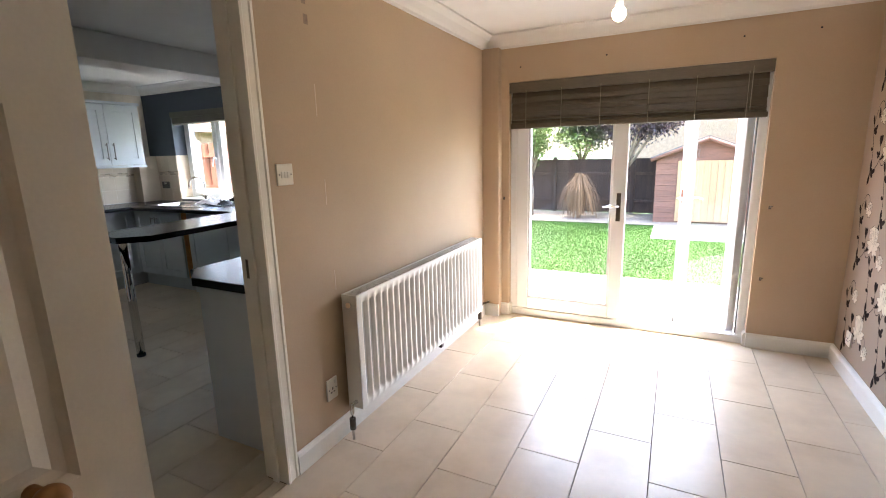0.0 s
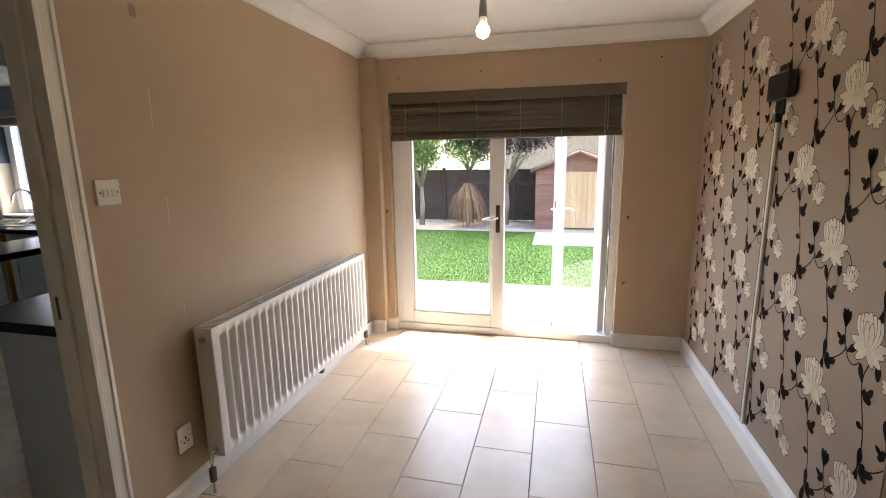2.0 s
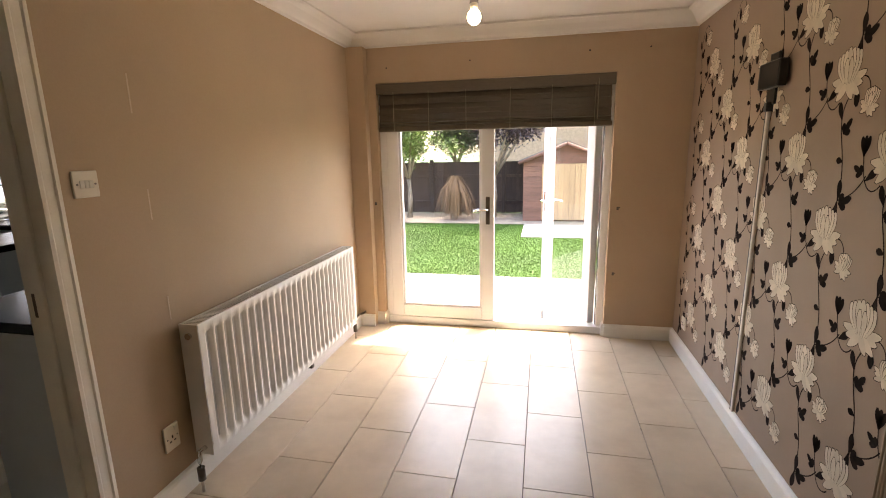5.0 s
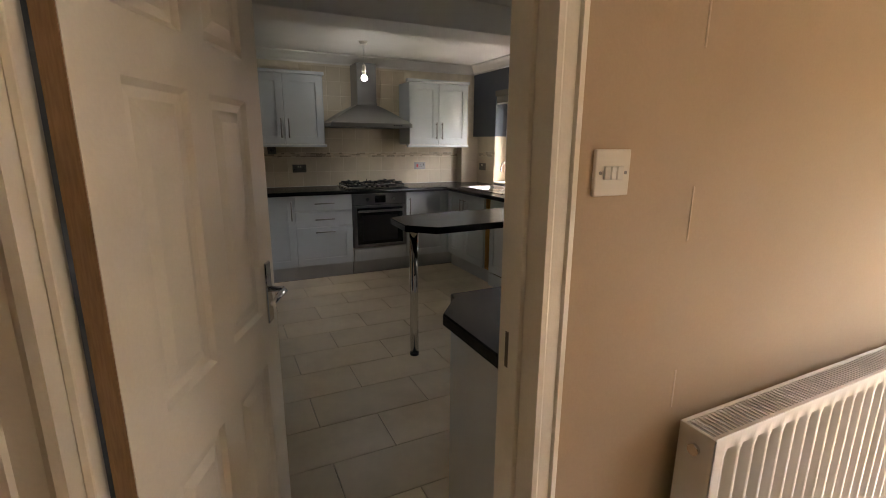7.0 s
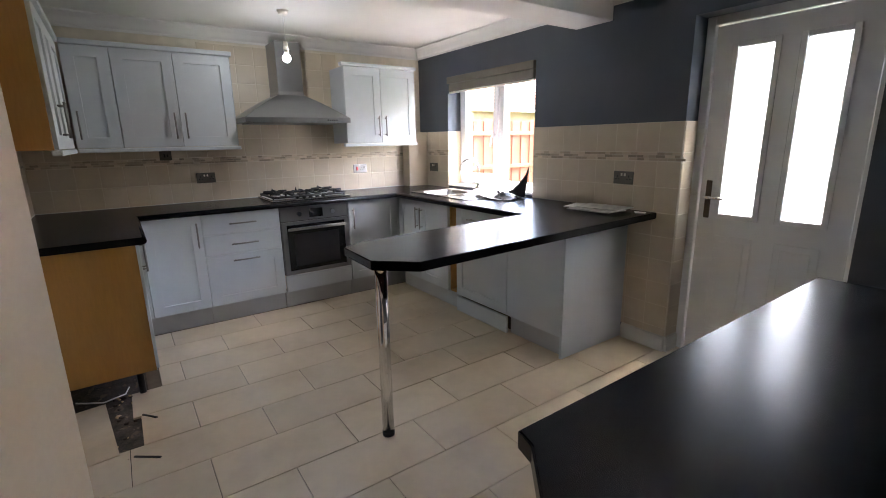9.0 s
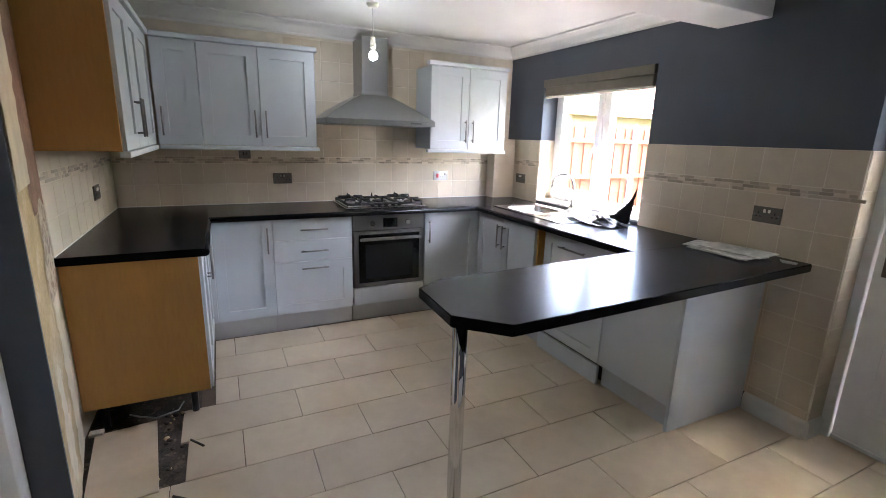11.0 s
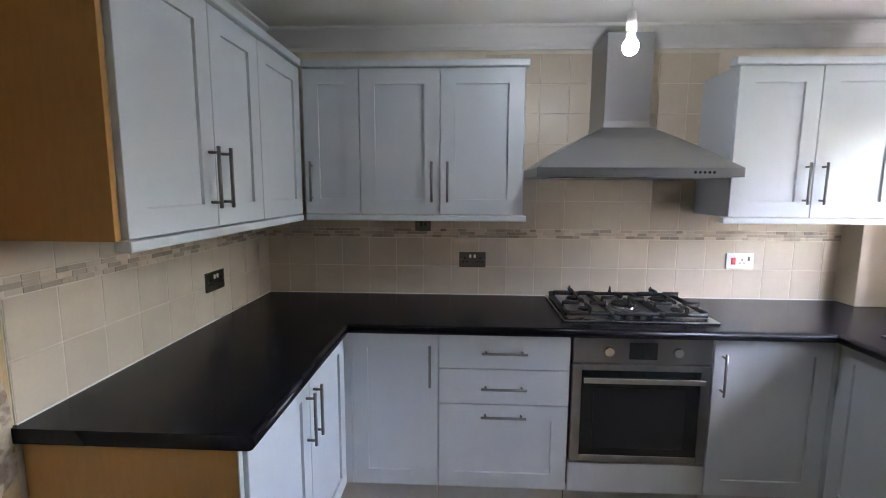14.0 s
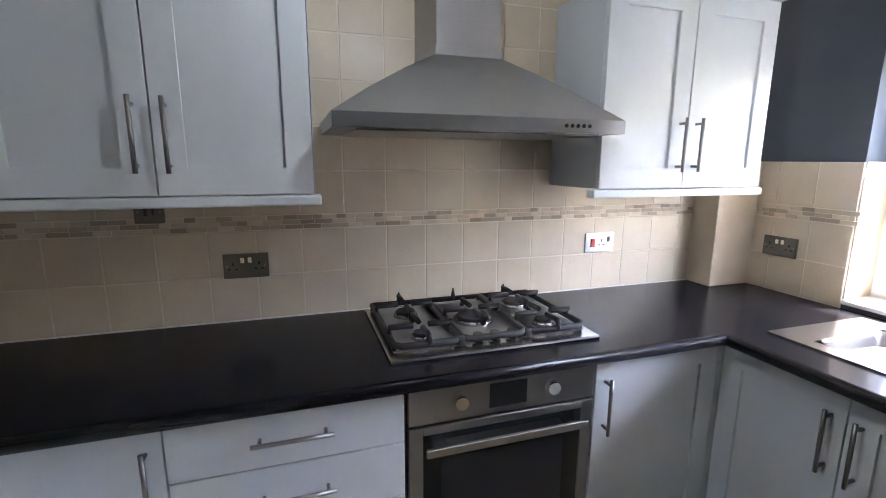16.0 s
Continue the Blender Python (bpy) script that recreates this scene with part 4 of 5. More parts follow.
def unit(name, m, w, z0, z1, depth, label, carc=None, plinth=True, group="base cabinets"):
    o = thing(name, m, label, "cabinet", group)
    wood = carc or M_UNIT
    part("side_panel", box((0.001, 0.001, z0), (0.018, depth, z1)), wood, o)
    part("side_panel", box((w - 0.018, 0.001, z0), (w - 0.001, depth, z1)), wood, o)
    part("bottom_panel", box((0.018, 0.001, z0), (w - 0.018, depth, z0 + 0.018)), wood, o)
    part("back_panel", box((0.018, depth - 0.01, z0 + 0.018), (w - 0.018, depth, z1)), wood, o)
    part("top_panel", box((0.018, 0.001, z1 - 0.018), (w - 0.018, depth - 0.01, z1)), wood, o)
    if plinth:
        part("plinth", box((0.001, 0.025, 0.0), (w - 0.001, 0.04, z0 - 0.002)), M_PLINTH, o, "grey plinth board")
    return o


BZ0, BZ1, WZ = 0.145, 0.876, 0.92
XF = -5.361        # carcass front of the west run; doors stand 20 mm proud
BD = 0.545


def west(y):
    return pose(XF, y, 0, 0, 0, 90)


o = unit("base_cabinet", west(1.396), 0.394, BZ0, BZ1, BD, "pale blue-grey shaker base cabinet beside the drawers")
shaker(o, 0, 0.394, BZ0, BZ1, "r", hz=0.73)
o = unit("drawer_unit", west(1.79), 0.582, BZ0, BZ1, BD, "pale blue-grey three-drawer base unit beside the oven")
shaker(o, 0, 0.582, 0.714, BZ1, "h", "drawer", flat=True, hl=0.2)
shaker(o, 0, 0.582, 0.549, 0.714, "h", "drawer", flat=True, hl=0.2)
shaker(o, 0, 0.582, BZ0, 0.549, "h", "drawer", hz=0.5, hl=0.2)
o = unit("base_cabinet", west(2.985), 0.4995, BZ0, BZ1, BD, "pale blue-grey shaker corner base cabinet beside the oven")
shaker(o, 0, 0.4995, BZ0, BZ1, "l", hz=0.72)

# oven
ov = thing("oven", west(2.378), "built-in stainless steel electric oven with black glass door", "oven")
part("housing", box((0.003, 0.0, 0.29), (0.601, 0.5, BZ1)), M_BLACK, ov)
part("filler_panel", box((0.002, -0.02, BZ0), (0.602, 0.0, 0.285), 0.0015), M_UNIT, ov, "pale blue-grey filler panel")
part("plinth", box((0.0, 0.025, 0), (0.604, 0.04, BZ0 - 0.002)), M_PLINTH, ov, "grey plinth board")
cp = part("control_panel", box((0.004, -0.022, 0.755), (0.6, 0.0, 0.872), 0.002), M_STEEL, ov)
part("display", box((0.245, -0.0235, 0.775), (0.365, -0.0215, 0.85)), M_OVENGL, cp, "black display")
for x in (0.155, 0.45):
    kn = part("knob", rod((x, -0.02, 0.812), (x, -0.042, 0.812), 0.021, 24, 0.019), M_CHROME, cp)
    part("knob_ring", rod((x, -0.021, 0.812), (x, -0.025, 0.812), 0.026, 24), M_STEEL, kn)
odr = part("oven_door", boxes([((0.004, -0.024, 0.292), (0.045, 0.0, 0.748)), ((0.559, -0.024, 0.292), (0.6, 0.0, 0.748)), ((0.045, -0.024, 0.292), (0.559, 0.0, 0.325)), ((0.045, -0.024, 0.722), (0.559, 0.0, 0.748))], 0.002), M_STEEL, ov)
part("door_glass", box((0.045, -0.0215, 0.325), (0.559, -0.012, 0.722)), M_OVENGL, odr, "black glass window")
part("inner_window", box((0.1, -0.0225, 0.36), (0.5, -0.0212, 0.64)), M_BLACK, odr)
part("door_handle", boxes([((0.045, -0.066, 0.678), (0.559, -0.054, 0.703)), ((0.075, -0.056, 0.682), (0.11, -0.02, 0.699)), ((0.494, -0.056, 0.682), (0.529, -0.02, 0.699))], 0.002), M_SINK, odr, "flat steel bar handle")

# south run
o = unit("base_cabinet", pose(-4.424, 1.345, 0, 0, 0, 180), 0.912, BZ0, BZ1, 0.545, "pale blue-grey double base cabinet with exposed orange beech side", M_CARC, plinth=False)
shaker(o, 0.0, 0.456, BZ0, BZ1, "r", hz=0.72)
shaker(o, 0.456, 0.912, BZ0, BZ1, "l", hz=0.72)
part("end_panel", box((-0.019, -0.004, BZ0), (-0.0015, 0.55, BZ1), 0.001), M_CARC, o, "orange beech end panel")
part("edge_strip", box((-0.0195, -0.007, BZ0), (-0.001, -0.0045, BZ1)), M_UNIT, o, "pale edging strip")
for x, y in ((0.05, 0.08), (0.05, 0.48), (0.86, 0.08)):
    part("leg", rod((x, y, 0), (x, y, BZ0), 0.018, 10), M_BLACK, o)

# north run
def north(x):
    return pose(x, 3.522, 0)


o = unit("sink_cabinet", north(-5.338), 0.808, BZ0, BZ1, 0.58, "pale blue-grey double shaker cabinet under the sink")
shaker(o, 0, 0.385, BZ0, BZ1, "r", hz=0.72)
shaker(o, 0.385, 0.808, BZ0, BZ1, "l", hz=0.72)
o = unit("gap_cabinet", north(-4.528), 0.112, BZ0, BZ1, 0.58, "narrow open cabinet gap with bare beech sides", M_CARC, plinth=True)
for zz in (0.5, 0.56, 0.62, 0.72):
    part("peg_hole", rod((0.0945, 0.05, zz), (0.0925, 0.05, zz), 0.006, 8), M_PLAST, o)
o = unit("dishwasher", north(-4.414), 0.604, BZ0, BZ1, 0.56, "integrated dishwasher behind pale blue-grey shaker door", plinth=False)
shaker(o, 0, 0.604, BZ0, BZ1, "h", hz=0.8, hl=0.24)
part("plinth", box((0.001, -0.018, 0.004), (0.603, 0.0, 0.128), 0.001), M_UNIT, o, "pale plinth panel")
o = unit("end_cabinet", north(-3.808), 0.5, BZ0, BZ1, 0.6, "pale blue-grey end cabinet under the breakfast bar")
shaker(o, 0, 0.5, BZ0, BZ1, None, flat=True)
part("end_panel", box((0.5005, -0.022, 0.002), (0.519, 0.61, BZ1), 0.001), M_UNIT, o, "full-height pale end panel")

# unit by the doorway
o = thing("side_cabinet", pose(0, 0, 0), "pale grey cabinet standing along the partition wall", "cabinet", "base cabinets")
SZ = 0.866         # this top stands a little lower than the others
part("body", prism([(-1.95, 1.9), (-1.835, 1.81), (-1.375, 1.81), (-1.375, 3.4), (-1.95, 3.4)], 0.145, SZ - 0.042), M_UNIT, o)
part("end_panel", box((-1.85, 1.785, 0.0), (-1.375, 1.809, SZ - 0.042), 0.001), M_UNIT, o, "full-height pale end panel")
part("corner_panel", prism([(-1.972, 1.893), (-1.852, 1.787), (-1.84, 1.8), (-1.951, 1.897)], 0.0, SZ - 0.042), M_UNIT, o)
part("plinth", box((-1.925, 1.905, 0), (-1.905, 3.4, 0.143)), M_PLINTH, o)
for k in range(3):
    part("door", box((-1.972, 1.901 + k * 0.499, 0.147), (-1.952, 1.901 + (k + 1) * 0.499 - 0.003, SZ - 0.042), 0.0015), M_UNIT, o)
sw = thing("side_worktop", pose(0, 0, 0), "matt black worktop with clipped corner by the doorway", "worktop")
part("top", prism([(-2.025, 1.872), (-1.98, 1.862), (-1.855, 1.76), (-1.372, 1.76), (-1.372, 3.45), (-2.035, 3.45)], SZ - 0.0375, SZ, 0.003), M_TOP, sw)
part("edge_band", prism([(-2.0265, 1.8725), (-1.9805, 1.8605), (-1.8555, 1.7585), (-1.372, 1.7585), (-1.372, 1.78), (-1.85, 1.78), (-1.97, 1.88), (-2.0, 1.89), (-2.01, 3.45), (-2.0365, 3.45)], SZ - 0.04, SZ - 0.004, 0.001), M_TOP, sw, "matt black edging band")

# filler posts in the inner corners
for y0, y1 in ((1.347, 1.395), (3.486, 3.52)):
    solo("corner_post", box((XF - 0.03, y0, BZ0), (XF + 0.018, y1, BZ1), 0.001), M_UNIT, "pale blue-grey corner filler post", "corner post", "corner posts")
for y0, y1 in ((1.2, 1.397), (3.484, 3.6)):
    solo("corner_plinth", box((XF - 0.04, y0, 0), (XF - 0.025, y1, BZ0 - 0.002)), M_PLINTH, "grey plinth return in the corner", "plinth", "corner plinths")

# worktops
SK = (-5.27, -4.38, 3.6, 4.07)
BW = (-5.16, -4.80, 3.655, 3.99)
WF = -5.305
wt = thing("worktop", pose(0, 0, 0), "continuous matt black laminate worktop around the kitchen", "worktop")
for lo, hi in (((KW, KS, 0.88), (WF, YN - 0.002, WZ)), ((WF, KS, 0.88), (-4.385, 1.385, WZ)), ((WF, 3.462, 0.88), (-3.604, BW[2], WZ)), ((WF, BW[3], 0.88), (-3.604, YN - 0.002, WZ)), ((WF, BW[2], 0.88), (BW[0], BW[3], WZ)), ((BW[1], BW[2], 0.88), (-3.604, BW[3], WZ))):
    part("section", box(lo, hi), M_TOP, wt)
for a, b in (((WF, 1.385), (WF, 3.462)), ((-4.385, 1.385), (WF, 1.385)), ((WF, 3.462), (-3.604, 3.462))):
    part("front_edge", rod((a[0], a[1], 0.9), (b[0], b[1], 0.9), 0.0198, 20), M_TOP, wt)
solo("sealant", box((KW + 0.006, KS + 0.01, WZ), (KW + 0.01, 3.9, WZ + 0.004)), M_WHITE, "white sealant line between worktop and tiles", "sealant", kind="structure")
solo("sealant", box((KW + 0.01, KS + 0.006, WZ), (-4.4, KS + 0.01, WZ + 0.004)), M_WHITE, "white sealant line between worktop and tiles", "sealant", kind="structure")
pen = thing("breakfast_bar", pose(-3.27, 2.23, 0), "matt black breakfast bar on a chrome leg", "breakfast bar")
top = prism([(-3.602, YN - 0.003), (-3.602, 3.44), (-3.52, 2.26), (-3.45, 2.138), (-3.145, 2.125), (-3.0, 2.275), (-3.09, YN - 0.003)], 0.879, WZ + 0.001, 0.004)
top.transform(Matrix.Translation((3.27, -2.23, 0)))
part("bar_top", top, M_TOP, pen)
part("leg", rod((0, 0, 0.02), (0, 0, 0.879), 0.028, 24), M_CHROME, pen, "polished chrome tube leg")
part("foot", rod((0, 0, 0.0), (0, 0, 0.022), 0.0295, 24), M_RUBBER, pen, "black foot cap")
part("top_flange", rod((0, 0, 0.868), (0, 0, 0.8785), 0.05, 24), M_CHROME, pen)

# sink and tap
sk = thing("kitchen_sink", pose(0, 0, 0), "stainless steel inset sink with ribbed drainer", "sink")
sz = WZ + 0.006
bm = boxes([((SK[0], SK[2], WZ), (BW[0], SK[3], sz)), ((BW[1], SK[2], WZ), (SK[1], SK[3], sz)), ((BW[0], SK[2], WZ), (BW[1], BW[2], sz)), ((BW[0], BW[3], WZ), (BW[1], SK[3], sz))])
part("sink_rim", bm, M_SINK, sk)
bm = bmesh.new()
loops = []
for inset, zz in ((0.0, sz), (0.006, sz - 0.012), (0.014, WZ - 0.13), (0.05, WZ - 0.155)):
    pts, r = [], 0.05
    for cx, cy, a0 in ((BW[1] - inset - r, BW[3] - inset - r, 0), (BW[0] + inset + r, BW[3] - inset - r, 90), (BW[0] + inset + r, BW[2] + inset + r, 180), (BW[1] - inset - r, BW[2] + inset + r, 270)):
        for k in range(6):
            a = radians(a0 + 18 * k)
            pts.append(bm.verts.new((cx + r * math.cos(a), cy + r * math.sin(a), zz)))
    loops.append(pts)
for a, b in zip(loops, loops[1:]):
    for i in range(len(a)):
        f = bm.faces.new((a[i], b[i], b[(i + 1) % len(a)], a[(i + 1) % len(a)]))
        f.smooth = True
bm.faces.new(loops[-1])
part("bowl", bm, M_SINK, sk)
for i in range(8):
    part("drainer_rib", rod((-4.74, 3.68 + i * 0.04, sz - 0.001), (-4.43, 3.68 + i * 0.04, sz - 0.001), 0.0045, 8), M_SINK, sk)
part("plug_hole", rod((-4.98, 3.82, WZ - 0.156), (-4.98, 3.82, WZ - 0.152), 0.035, 20), M_CHROME, sk)
tp = thing("kitchen_tap", pose(-4.77, 4.03, sz), "chrome swan-neck mixer tap behind the sink", "tap")
part("tap_body", rod((0, 0, 0), (0, 0, 0.07), 0.026, 20, 0.022), M_CHROME, tp)
part("collar", rod((0, 0, 0.065), (0, 0, 0.1), 0.022, 20, 0.014), M_CHROME, tp)
neck = [(0, 0, 0.09), (0, 0, 0.2)] + [(-0.085 * 0.8 * (1 - math.cos(a)), -0.085 * 0.6 * (1 - math.cos(a)), 0.2 + 0.1 * math.sin(a)) for a in [math.pi * k / 12 for k in range(1, 12)]]
neck += [(-0.17 * 0.8, -0.17 * 0.6, 0.17)]
part("spout", tube(neck, 0.0105, 12), M_CHROME, tp)
for s in (-1, 1):
    part("lever", tube([(0.0, 0, 0.065), (s * 0.03, 0, 0.085), (s * 0.075, -0.005, 0.1)], [0.01, 0.008, 0.006], 8), M_CHROME, tp)

# hob
hb = thing("gas_hob", pose(-5.39, 2.345, WZ), "stainless steel five-burner gas hob with cast-iron supports", "hob")
HW, HDp = 0.685, 0.49
part("hob_tray", box((-HDp, 0, 0), (0, HW, 0.011), 0.005, 2), M_SINK, hb)
part("hob_well", box((-HDp + 0.02, 0.02, 0.0112), (-0.06, HW - 0.02, 0.0125)), M_STEEL, hb)
for bx, by, r in ((-0.37, 0.13, 0.036), (-0.15, 0.13, 0.028), (-0.26, 0.345, 0.058), (-0.37, 0.56, 0.042), (-0.15, 0.56, 0.03)):
    br = part("burner", rod((bx, by, 0.012), (bx, by, 0.024), r * 1.25, 24, r * 1.1), M_SINK, hb)
    part("burner_cap", rod((bx, by, 0.024), (bx, by, 0.033), r, 24, r * 0.92), M_IRON, br)
for gy0, gy1 in ((0.025, 0.228), (0.238, 0.448), (0.458, 0.66)):
    bm = bmesh.new()
    zt, x0, x1 = 0.056, -HDp + 0.025, -0.055
    add_tube(bm, [(x0, gy0, 0.03), (x1 - 0.02, gy0, 0.03), (x1, gy0 + 0.02, 0.03), (x1, gy1 - 0.02, 0.03), (x1 - 0.02, gy1, 0.03), (x0, gy1, 0.03), (x0, gy0, 0.03)], 0.0105, 6)
    ym = (gy0 + gy1) / 2
    for bx in ((-0.37, -0.15) if gy0 != 0.238 else (-0.26,)):
        for dx, dy in ((0, -1), (0, 1), (-1, 0), (1, 0)):
            reach = 0.1
            a = (bx + dx * reach, min(max(ym + dy * reach, gy0), gy1), 0.03)
            b = (bx + dx * 0.025, ym + dy * 0.025, zt)
            add_tube(bm, [a, (a[0], a[1], zt), b], 0.0095, 6)
    for cx, cy in ((x0, gy0), (x1 - 0.02, gy0), (x0, gy1), (x1 - 0.02, gy1)):
        add_rod(bm, (cx, cy, 0.011), (cx, cy, 0.034), 0.006, 6)
    add_rod(bm, (x0, ym, 0.03), (x0, ym, 0.072), 0.011, 6, 0.003)
    part("pan_support", bm, M_IRON, hb, "black cast-iron pan support")
for k in range(5):
    part("control_knob", rod((-0.06 - 0.012, 0.23 + k * 0.058, 0.012), (-0.06 - 0.012, 0.23 + k * 0.058, 0.038), 0.018, 16, 0.015), M_BLACK, hb)

# extractor hood
hd = thing("extractor_hood", pose(KW, 2.66, 0), "stainless steel chimney extractor hood above the hob", "extractor hood")
HH, HD = 0.445, 0.47
bm = bmesh.new()
lev = [(HH, HD, 1.565), (HH, HD, 1.605), (0.34, 0.4, 1.675), (0.22, 0.335, 1.745), (0.112, 0.275, 1.8), (0.108, 0.27, 1.83)]
rings = [[bm.verts.new(p) for p in ((0.004, -a, zz), (d, -a, zz), (d, a, zz), (0.004, a, zz))] for a, d, zz in lev]
for a, b in zip(rings, rings[1:]):
    for i in range(4):
        bm.faces.new((a[i], a[(i + 1) % 4], b[(i + 1) % 4], b[i]))
bm.faces.new(rings[-1])
bm.faces.new(rings[0])
bmesh.ops.recalc_face_normals(bm, faces=bm.faces[:])
part("canopy", bm, M_STEEL, hd)
part("front_lip", box((HD, -HH, 1.566), (HD + 0.002, HH, 1.604)), M_STEEL, hd)
part("chimney", box((0.004, -0.107, 1.8), (0.268, 0.107, 2.232), 0.001), M_STEEL, hd)
part("filter", box((0.05, -0.38, 1.56), (0.43, 0.38, 1.5645)), M_SATIN, hd)
for k in range(5):
    part("button", rod((HD + 0.002, 0.235 + k * 0.02, 1.585), (HD + 0.005, 0.235 + k * 0.02, 1.585), 0.006, 10), M_BLACK, hd)

# wall cabinets
UZ0, UZ1 = 1.385, 2.065
XU = -5.604


def upper(name, m, w, depth, label, carc=None):
    o = unit(name, m, w, UZ0, UZ1, depth, label, carc, plinth=False, group="wall cabinets")
    return o


UD = abs(KW - XU) - 0.004
o = upper("wall_cabinet", pose(XU, 1.127, 0, 0, 0, 90), 0.269, UD, "narrow pale blue-grey corner wall cabinet")
shaker(o, 0, 0.269, UZ0, UZ1, "l", hz=1.54)
o = upper("wall_cabinet", pose(XU, 1.397, 0, 0, 0, 90), 0.775, UD, "pale blue-grey double wall cabinet beside the hood")
shaker(o, 0, 0.382, UZ0, UZ1, "r", hz=1.54)
shaker(o, 0.382, 0.775, UZ0, UZ1, "l", hz=1.54)
part("end_panel", box((0.7755, -0.018, UZ0), (0.778, UD, UZ1)), M_UNIT, o)
o = upper("wall_cabinet", pose(XU, 3.125, 0, 0, 0, 90), 0.75, UD, "pale blue-grey double wall cabinet by the window wall")
shaker(o, 0, 0.367, UZ0, UZ1, "r", hz=1.54)
shaker(o, 0.367, 0.75, UZ0, UZ1, "l", hz=1.54)
o = upper("wall_cabinet", pose(-4.41, 1.095, 0, 0, 0, 180), 1.17, 0.305, "pale blue-grey wall cabinet with exposed orange beech side", M_UNIT)
shaker(o, 0.0, 0.40, UZ0, UZ1, "r", hz=1.54)
shaker(o, 0.40, 0.735, UZ0, UZ1, "l", hz=1.54)
shaker(o, 0.735, 1.17, UZ0, UZ1, None)
part("end_panel", box((-0.019, -0.002, UZ0 - 0.002), (-0.0015, 0.307, UZ1 + 0.16), 0.001), M_CARC, o, "orange beech end panel")


def trim(name, pts, z0, z1, out, label):
    """A moulding strip along the cabinet fronts."""
    for (a, b) in pts:
        solo(name, box((min(a[0], b[0]) - (out if a[0] == b[0] else 0), min(a[1], b[1]) - (out if a[1] == b[1] else 0), z0), (max(a[0], b[0]) + (out if a[0] == b[0] else 0), max(a[1], b[1]) + (out if a[1] == b[1] else 0), z1), 0.006, 2), M_UNIT, label, "cabinet moulding", kind="structure")


RUNS = [((XU + 0.01, 1.13), (XU + 0.01, 2.19)), ((XU + 0.01, 3.10), (XU + 0.01, 3.885)), ((-4.40, 1.105), (XU + 0.045, 1.105))]
trim("cornice", RUNS, UZ1 + 0.001, UZ1 + 0.034, 0.03, "pale blue-grey cornice moulding")
trim("pelmet", RUNS, UZ0 - 0.03, UZ0 - 0.002, 0.022, "pale blue-grey light pelmet")

# plates in the kitchen
steel_sockets = "metal sockets"


def double_socket(m, label):
    plate("wall_socket", m, 0.146, 0.086, M_PEWTER, label, "socket", [(-0.012, 0.02, 0.006, 0.009, M_PLAST), (0.012, 0.02, 0.006, 0.009, M_PLAST)], [(-0.042, -0.004), (0.042, -0.004)], group=steel_sockets)


double_socket(on_east_facing(KW + 0.006, 1.945, 1.12), "satin metal double socket on cream tiles")
double_socket(pose(-5.64, YN - 0.006, 1.12), "satin metal double socket by the window")
double_socket(pose(-3.345, YN - 0.006, 1.13), "satin metal double socket above the breakfast bar")
plate("wall_socket", pose(-5.33, KS + 0.006, 1.1, 0, 0, 180), 0.146, 0.086, M_PEWTER, "satin metal double socket on the south tiles", "socket", [(-0.012, 0.02, 0.006, 0.009, M_PLAST), (0.012, 0.02, 0.006, 0.009, M_PLAST)], [(-0.042, -0.004), (0.042, -0.004)], group=steel_sockets)
plate("cooker_switch", on_east_facing(KW + 0.006, 3.385, 1.13), 0.146, 0.086, M_STEEL, "steel cooker switch with red rocker", "switch", [(-0.035, 0.0, 0.011, 0.019, M_RED), (0.045, 0.014, 0.006, 0.012, M_BLACK)], [(0.01, -0.004)])
plate("fuse_switch", on_east_facing(KW + 0.006, 1.67, 1.315), 0.086, 0.075, M_PEWTER, "satin metal fused switch under the cabinet", "switch", [(-0.008, 0, 0.006, 0.013, M_BLACK), (0.012, 0, 0.004, 0.01, M_BLACK)])

# pipe boxing in the corner
solo("pipe_boxing", box((KW, 3.9, WZ), (KW + 0.14, YN, UZ0 + 0.1), 0.003), M_WTILE, "cream tiled pipe boxing in the corner", "boxing", kind="structure")


# loose things
def crumple(name, at, size, seed, material, label, category):
    bm = bmesh.new()
    nx = 26
    vs = [[None] * (nx + 1) for _ in range(nx + 1)]
    for i in range(nx + 1):
        for j in range(nx + 1):
            u, v = i / nx - 0.5, j / nx - 0.5
            h = size[2] * max(0.0, 1 - 3.2 * (u * u + v * v)) * (0.6 + 0.9 * abs(noise.noise(Vector((u * 5, v * 5, seed)))))
            h += 0.012 * abs(noise.noise(Vector((u * 15, v * 15, seed + 4))))
            wob = 1 + 0.25 * noise.noise(Vector((math.atan2(v, u) * 1.2, seed, 0)))
            vs[i][j] = bm.verts.new((at[0] + u * size[0] * wob, at[1] + v * size[1] * wob, at[2] + 0.002 + h))
    for i in range(nx):
        for j in range(nx):
            bm.faces.new((vs[i][j], vs[i + 1][j], vs[i + 1][j + 1], vs[i][j + 1])).smooth = True
    return solo(name, bm, material, label, category)


